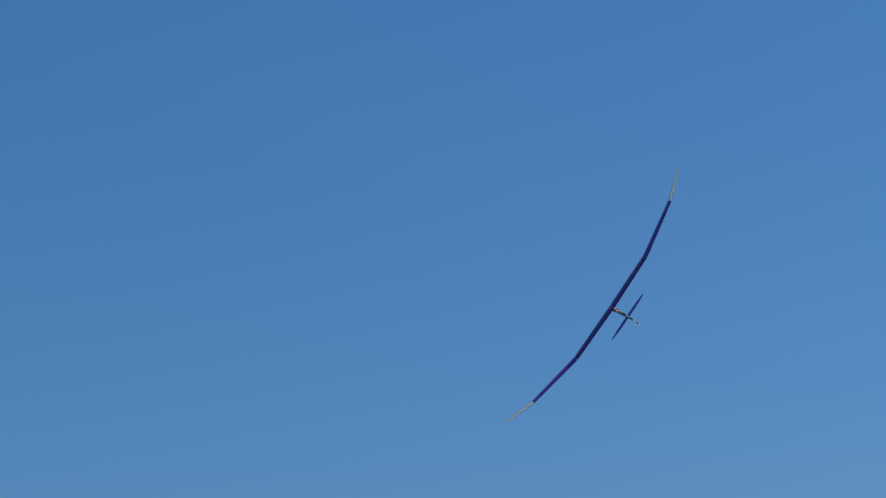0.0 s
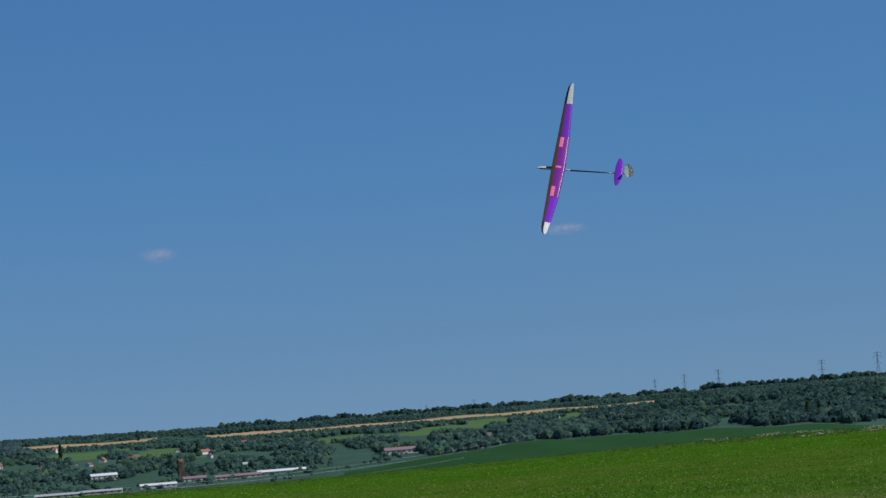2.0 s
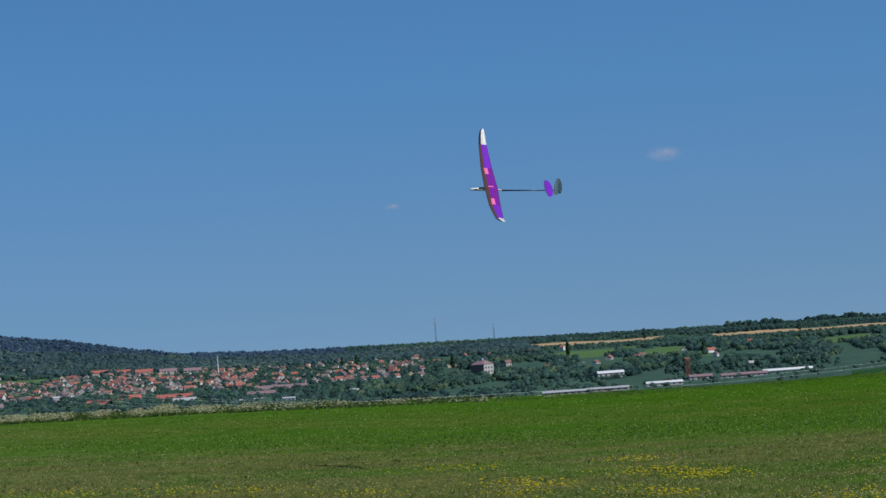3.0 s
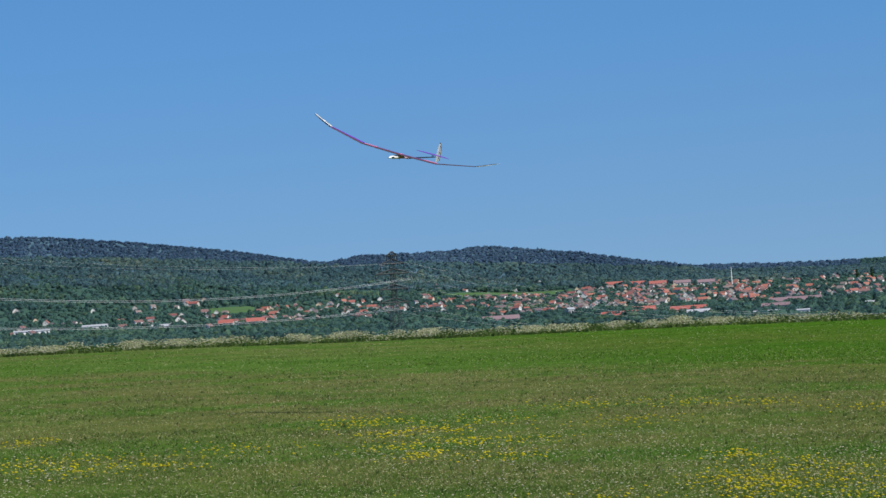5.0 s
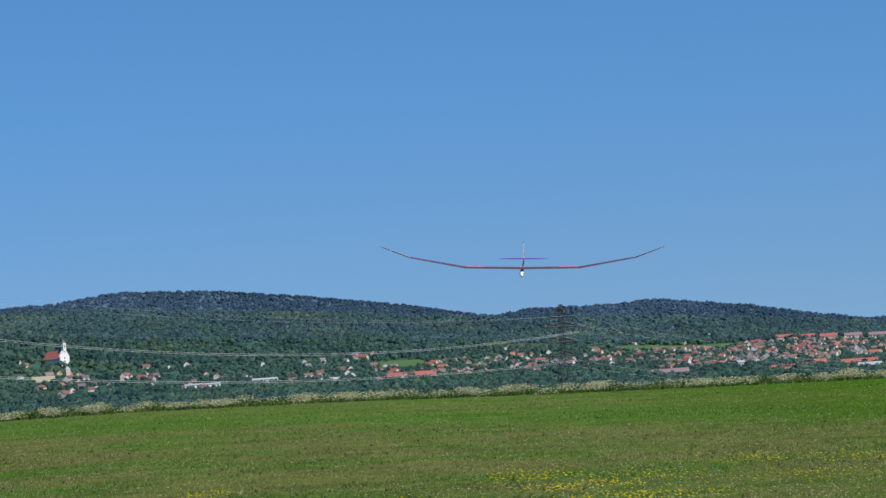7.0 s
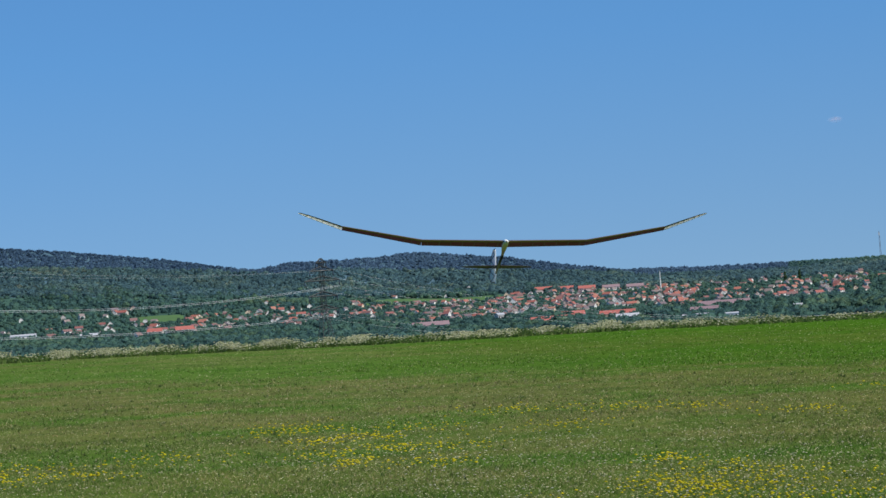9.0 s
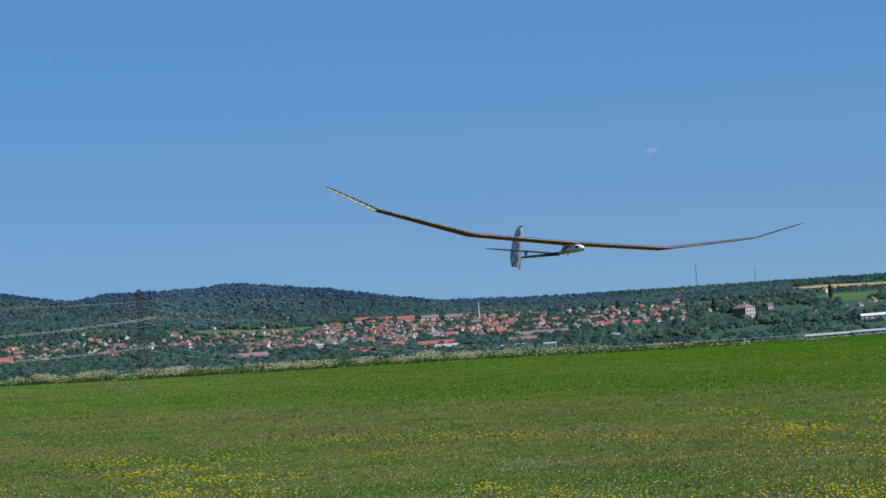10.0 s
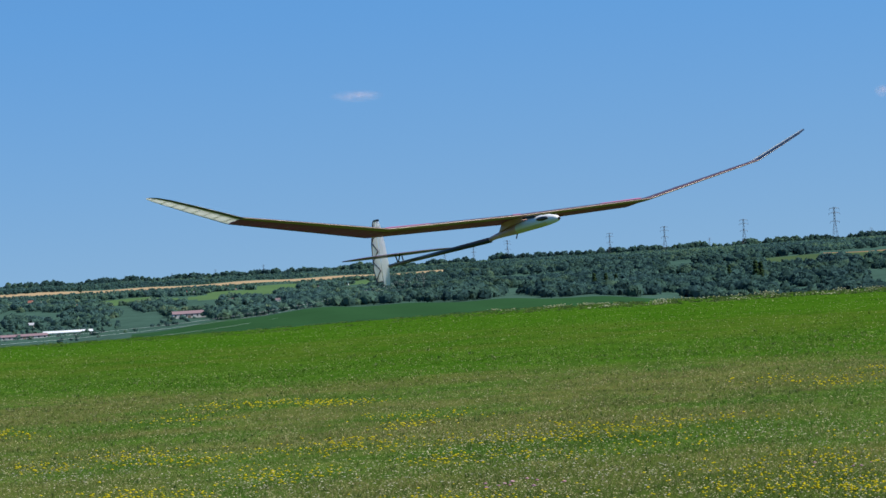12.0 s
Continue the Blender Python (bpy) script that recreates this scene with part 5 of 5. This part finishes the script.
    bmesh.ops.recalc_face_normals(bm, faces=bm.faces)
    pod = part("fuselage_pod", bm, [M["pod_white"], M["pod_bounce"], M["pod_pink"]], g, "white pod with grass bounce painted yellow on its underside")
    for s in (-1, 1):
        bm = bmesh.new()
        bmesh.ops.create_uvsphere(bm, u_segments=12, v_segments=8, radius=1, matrix=Matrix.Translation((0.235, s * 0.0178, -0.016)) @ Matrix.Diagonal((0.042, 0.006, 0.009, 1)))
        part("canopy_window", bm, M["carbon"], pod, "dark oval canopy window", True)
    part("canopy_slot", box(bmesh.new(), 0.10, 0.185, -0.016, 0.016, -0.006, 0.003, 0.002), M["carbon"], pod)
    bm = bmesh.new()
    bmesh.ops.create_uvsphere(bm, u_segments=10, v_segments=6, radius=0.006, matrix=Matrix.Translation((0.325, 0, -0.024)))
    part("nose_cap", bm, M["carbon"], pod, "", True)
    bm = bmesh.new()
    lo = [(0.10, 0.012, -0.012), (0.02, 0.017, -0.018), (-0.085, 0.012, -0.038)]
    hi = [(0.085, 0.011, 0.004), (0.01, 0.016, 0.006), (-0.05, 0.01, 0.003)]
    a = [bm.verts.new((x, s * y, z)) for s in (1, -1) for x, y, z in (lo if s > 0 else lo[::-1])]
    b = [bm.verts.new((x, s * y, z)) for s in (1, -1) for x, y, z in (hi if s > 0 else hi[::-1])]
    for i in range(6):
        bm.faces.new((a[i], a[(i + 1) % 6], b[(i + 1) % 6], b[i]))
    bm.faces.new(b), bm.faces.new(a[::-1])
    bmesh.ops.recalc_face_normals(bm, faces=bm.faces)
    part("wing_saddle", bm, M["pod_pink"], g, "rosy wooden wing fairing")
    part("tow_hook", tube(bmesh.new(), (0.03, 0, -0.05), (0.015, 0, -0.072), 0.0025), M["carbon"], pod)
    part("tail_boom", tube(bmesh.new(), (-0.17, 0, -0.060), (-0.97, 0, -0.093), 0.0115, 0.0065, 10), M["carbon"], g, "black carbon tail boom", True)
    # tailplane
    bm = bmesh.new()
    rings = []
    for y in (-0.268, -0.262, -0.235, -0.17, -0.08, 0, 0.08, 0.17, 0.235, 0.262, 0.268):
        c = 0.112 * (1 - (abs(y) / 0.27) ** 2.6) ** 0.6 + 0.008
        o = outline(y, -0.054, c, -0.89 + 0.1 * (0.112 - c), 0.05, 0.0, 1.0, 0.065)
        rings.append([bm.verts.new(p) for p, q, up in o])
    for a, b in zip(rings, rings[1:]):
        for i in range(len(a)):
            f = bm.faces.new((a[i], a[(i + 1) % len(a)], b[(i + 1) % len(a)], b[i]))
            # shade below and along the leading edge is painted with the dark material
            f.smooth, f.material_index = True, 0 if 2 < i < len(CHORDWISE) - 1 else 1
    bm.faces.new(rings[0][::-1]), bm.faces.new(rings[-1])
    bmesh.ops.recalc_face_normals(bm, faces=bm.faces)
    tail = part("tailplane", bm, [M["film_inner"], M["rib_dark_and_tail_shade"]], g, "violet tailplane")
    for x0, x1 in ((-0.86, -0.85), (-0.875, -0.895), (-0.91, -0.895)):
        part("strut", tube(bmesh.new(), (x1, 0, -0.09), (x0, 0, -0.054), 0.003), M["carbon"], tail)

    def plate(name, x, mats, label):
        """An upright tail surface from (z, front, back) rows."""
        bm = bmesh.new()
        rows = [[bm.verts.new((q, s * w, z)) for q, s, w in ((f, 0, 0), ((f * 2 + b) / 3, 1, 0.005), (b, 0, 0), ((f * 2 + b) / 3, -1, 0.005))] for z, f, b in x]
        for a, b in zip(rows, rows[1:]):
            for i in range(4):
                bm.faces.new((a[i], a[(i + 1) % 4], b[(i + 1) % 4], b[i]))
        bm.faces.new(rows[0][::-1]), bm.faces.new(rows[-1])
        bmesh.ops.recalc_face_normals(bm, faces=bm.faces)
        return part(name, bm, mats, g, label)

    fin = plate("fin", [(-0.17, -0.985, -1.03), (-0.10, -0.972, -1.035), (0.0, -0.982, -1.035), (0.08, -1.0, -1.035), (0.1, -1.015, -1.035)], M["film_tip"], "white solid fin")
    part("fin_tip", box(bmesh.new(), -1.05, -1.008, -0.003, 0.003, 0.098, 0.107, 0.002), M["carbon"], fin)
    rud = plate("rudder", [(z, f + HINGE, b + HINGE) for z, f, b in ((-0.15, -1.038, -1.085), (-0.10, -1.038, -1.1), (0.0, -1.038, -1.092), (0.07, -1.038, -1.07), (0.1, -1.038, -1.055))], M["film_fin"], "pale rudder with zigzag ribs")
    zs = [-0.145, -0.105, -0.065, -0.025, 0.015, 0.055, 0.09]
    for k, (z0, z1) in enumerate(zip(zs, zs[1:])):
        back = [float(np.interp(q, (-0.15, -0.1, 0.0, 0.07, 0.1), (-1.083, -1.097, -1.089, -1.068, -1.053))) for q in (z0, z1)]
        x0, x1 = (-1.04, back[1]) if k % 2 else (back[0], -1.04)
        for s in (-1, 1):
            part("rib", tube(bmesh.new(), (x0 + HINGE, s * 0.0042, z0), (x1 + HINGE, s * 0.0042, z1), 0.0026, n=4), M["rib_dark_and_tail_shade"], rud)
    bm = bmesh.new()
    rim = [(-1.038, -0.152), (-1.086, -0.152), (-1.101, -0.1), (-1.093, 0.0), (-1.071, 0.07), (-1.055, 0.102), (-1.038, 0.102)]
    for (xa, za), (xb, zb) in zip(rim, rim[1:]):
        tube(bm, (xa + HINGE, 0, za), (xb + HINGE, 0, zb), 0.0026, n=5)
    part("rim", bm, M["rib_dark_and_tail_shade"], rud, "dark wooden rudder outline")
    rud.location.x = -HINGE
    return g, rud


GLIDER, RUDDER = glider()


# ---- what moves ----
def motions():
    flight = [
        (0, pose(21.880, 14.905, 5.281, -52.43, -11.67, 41.02)),
        (0.2, pose(22.916, 16.944, 5.316, -49.12, -4.81, 51.10)),
        (0.3, pose(23.370, 18.178, 5.151, -46.99, -2.53, 57.24)),
        (0.5, pose(23.985, 20.763, 4.735, -43.44, -0.39, 69.41)),
        (0.8, pose(23.902, 24.431, 4.361, -40.25, -2.61, 88.85)),
        (1, pose(23.696, 27.091, 4.288, -37.45, -3.05, 100.17)),
        (1.2, pose(22.918, 29.321, 4.339, -37.80, -2.91, 115.10)),
        (1.5, pose(21.304, 32.330, 4.751, -42.61, -4.28, 133.64)),
        (1.7, pose(20.057, 34.064, 5.042, -47.84, -5.73, 140.68)),
        (2, pose(17.913, 36.172, 5.294, -52.00, -7.36, 144.57)),
        (2.2, pose(16.435, 37.389, 5.250, -47.22, -6.95, 147.93)),
        (2.5, pose(14.224, 39.087, 5.014, -40.75, -6.04, 153.04)),
        (3, pose(10.344, 40.729, 4.261, -32.60, -1.63, 171.91)),
        (3.2, pose(8.776, 40.850, 4.003, -30.70, -4.88, -176.60)),
        (3.5, pose(6.577, 40.426, 3.874, -30.26, -9.25, -163.86)),
        (3.7, pose(5.371, 40.187, 3.971, -30.35, -10.78, -155.48)),
        (5.3, pose(0.630, 36.004, 3.659, -15.12, 4.92, -114.97)),
        (5.5, pose(0.380, 34.614, 3.518, -15.54, 0.10, -109.29)),
        (5.8, pose(0.222, 33.414, 3.524, -12.38, -2.52, -107.54)),
        (6, pose(0.216, 32.875, 3.577, -10.01, -0.82, -106.64)),
        (6.2, pose(0.205, 31.782, 3.514, -7.86, 5.71, -105.55)),
        (6.5, pose(0.181, 31.084, 3.171, -5.92, 14.82, -98.07)),
        (6.7, pose(0.201, 30.256, 2.815, -5.75, 13.15, -94.08)),
        (8.3, pose(1.130, 23.047, 2.468, -1.01, 11.90, -89.08)),
        (8.5, pose(1.256, 22.251, 2.205, -5.43, 8.49, -84.89)),
        (8.7, pose(1.418, 21.287, 2.011, -8.09, 4.25, -83.44)),
        (9, pose(1.803, 20.008, 2.074, -4.40, -6.15, -90.90)),
        (9.2, pose(2.095, 19.216, 2.252, 0.89, -4.57, -96.04)),
        (9.5, pose(2.450, 18.110, 2.362, 4.12, 2.80, -94.36)),
        (9.7, pose(2.636, 17.314, 2.253, -0.12, 5.43, -88.73)),
        (10, pose(2.928, 16.135, 2.053, -7.98, 3.33, -83.37)),
        (10.2, pose(3.206, 15.488, 1.941, -9.35, 1.45, -87.73)),
        (10.5, pose(3.676, 14.407, 1.753, -4.06, 0.34, -97.17)),
        (10.7, pose(4.004, 13.729, 1.700, 0.90, 0.12, -100.19)),
        (11, pose(4.400, 12.625, 1.725, 2.77, -1.72, -99.24)),
        (11.2, pose(4.600, 11.853, 1.769, 4.49, -0.70, -95.25)),
        (11.5, pose(4.845, 10.790, 1.792, 4.21, 0.38, -88.18)),
        (11.7, pose(5.019, 10.166, 1.760, 6.50, -0.17, -85.85)),
        (12, pose(5.186, 9.199, 1.818, 3.51, -2.91, -86.71)),
    ]
    walk(GLIDER, flight)
    swing = ((0, 0), (0.2, 28), (0.8, 28), (1.5, 18), (3.0, 12), (3.7, 0), (8.5, 0), (9.0, 38), (9.5, 2), (10.0, 38), (10.5, 35), (11.0, 12), (11.5, 0), (12.0, 0))
    walk(RUDDER, [(t, pose(-HINGE, 0, 0, 0, 0, a)) for t, a in swing])


motions()
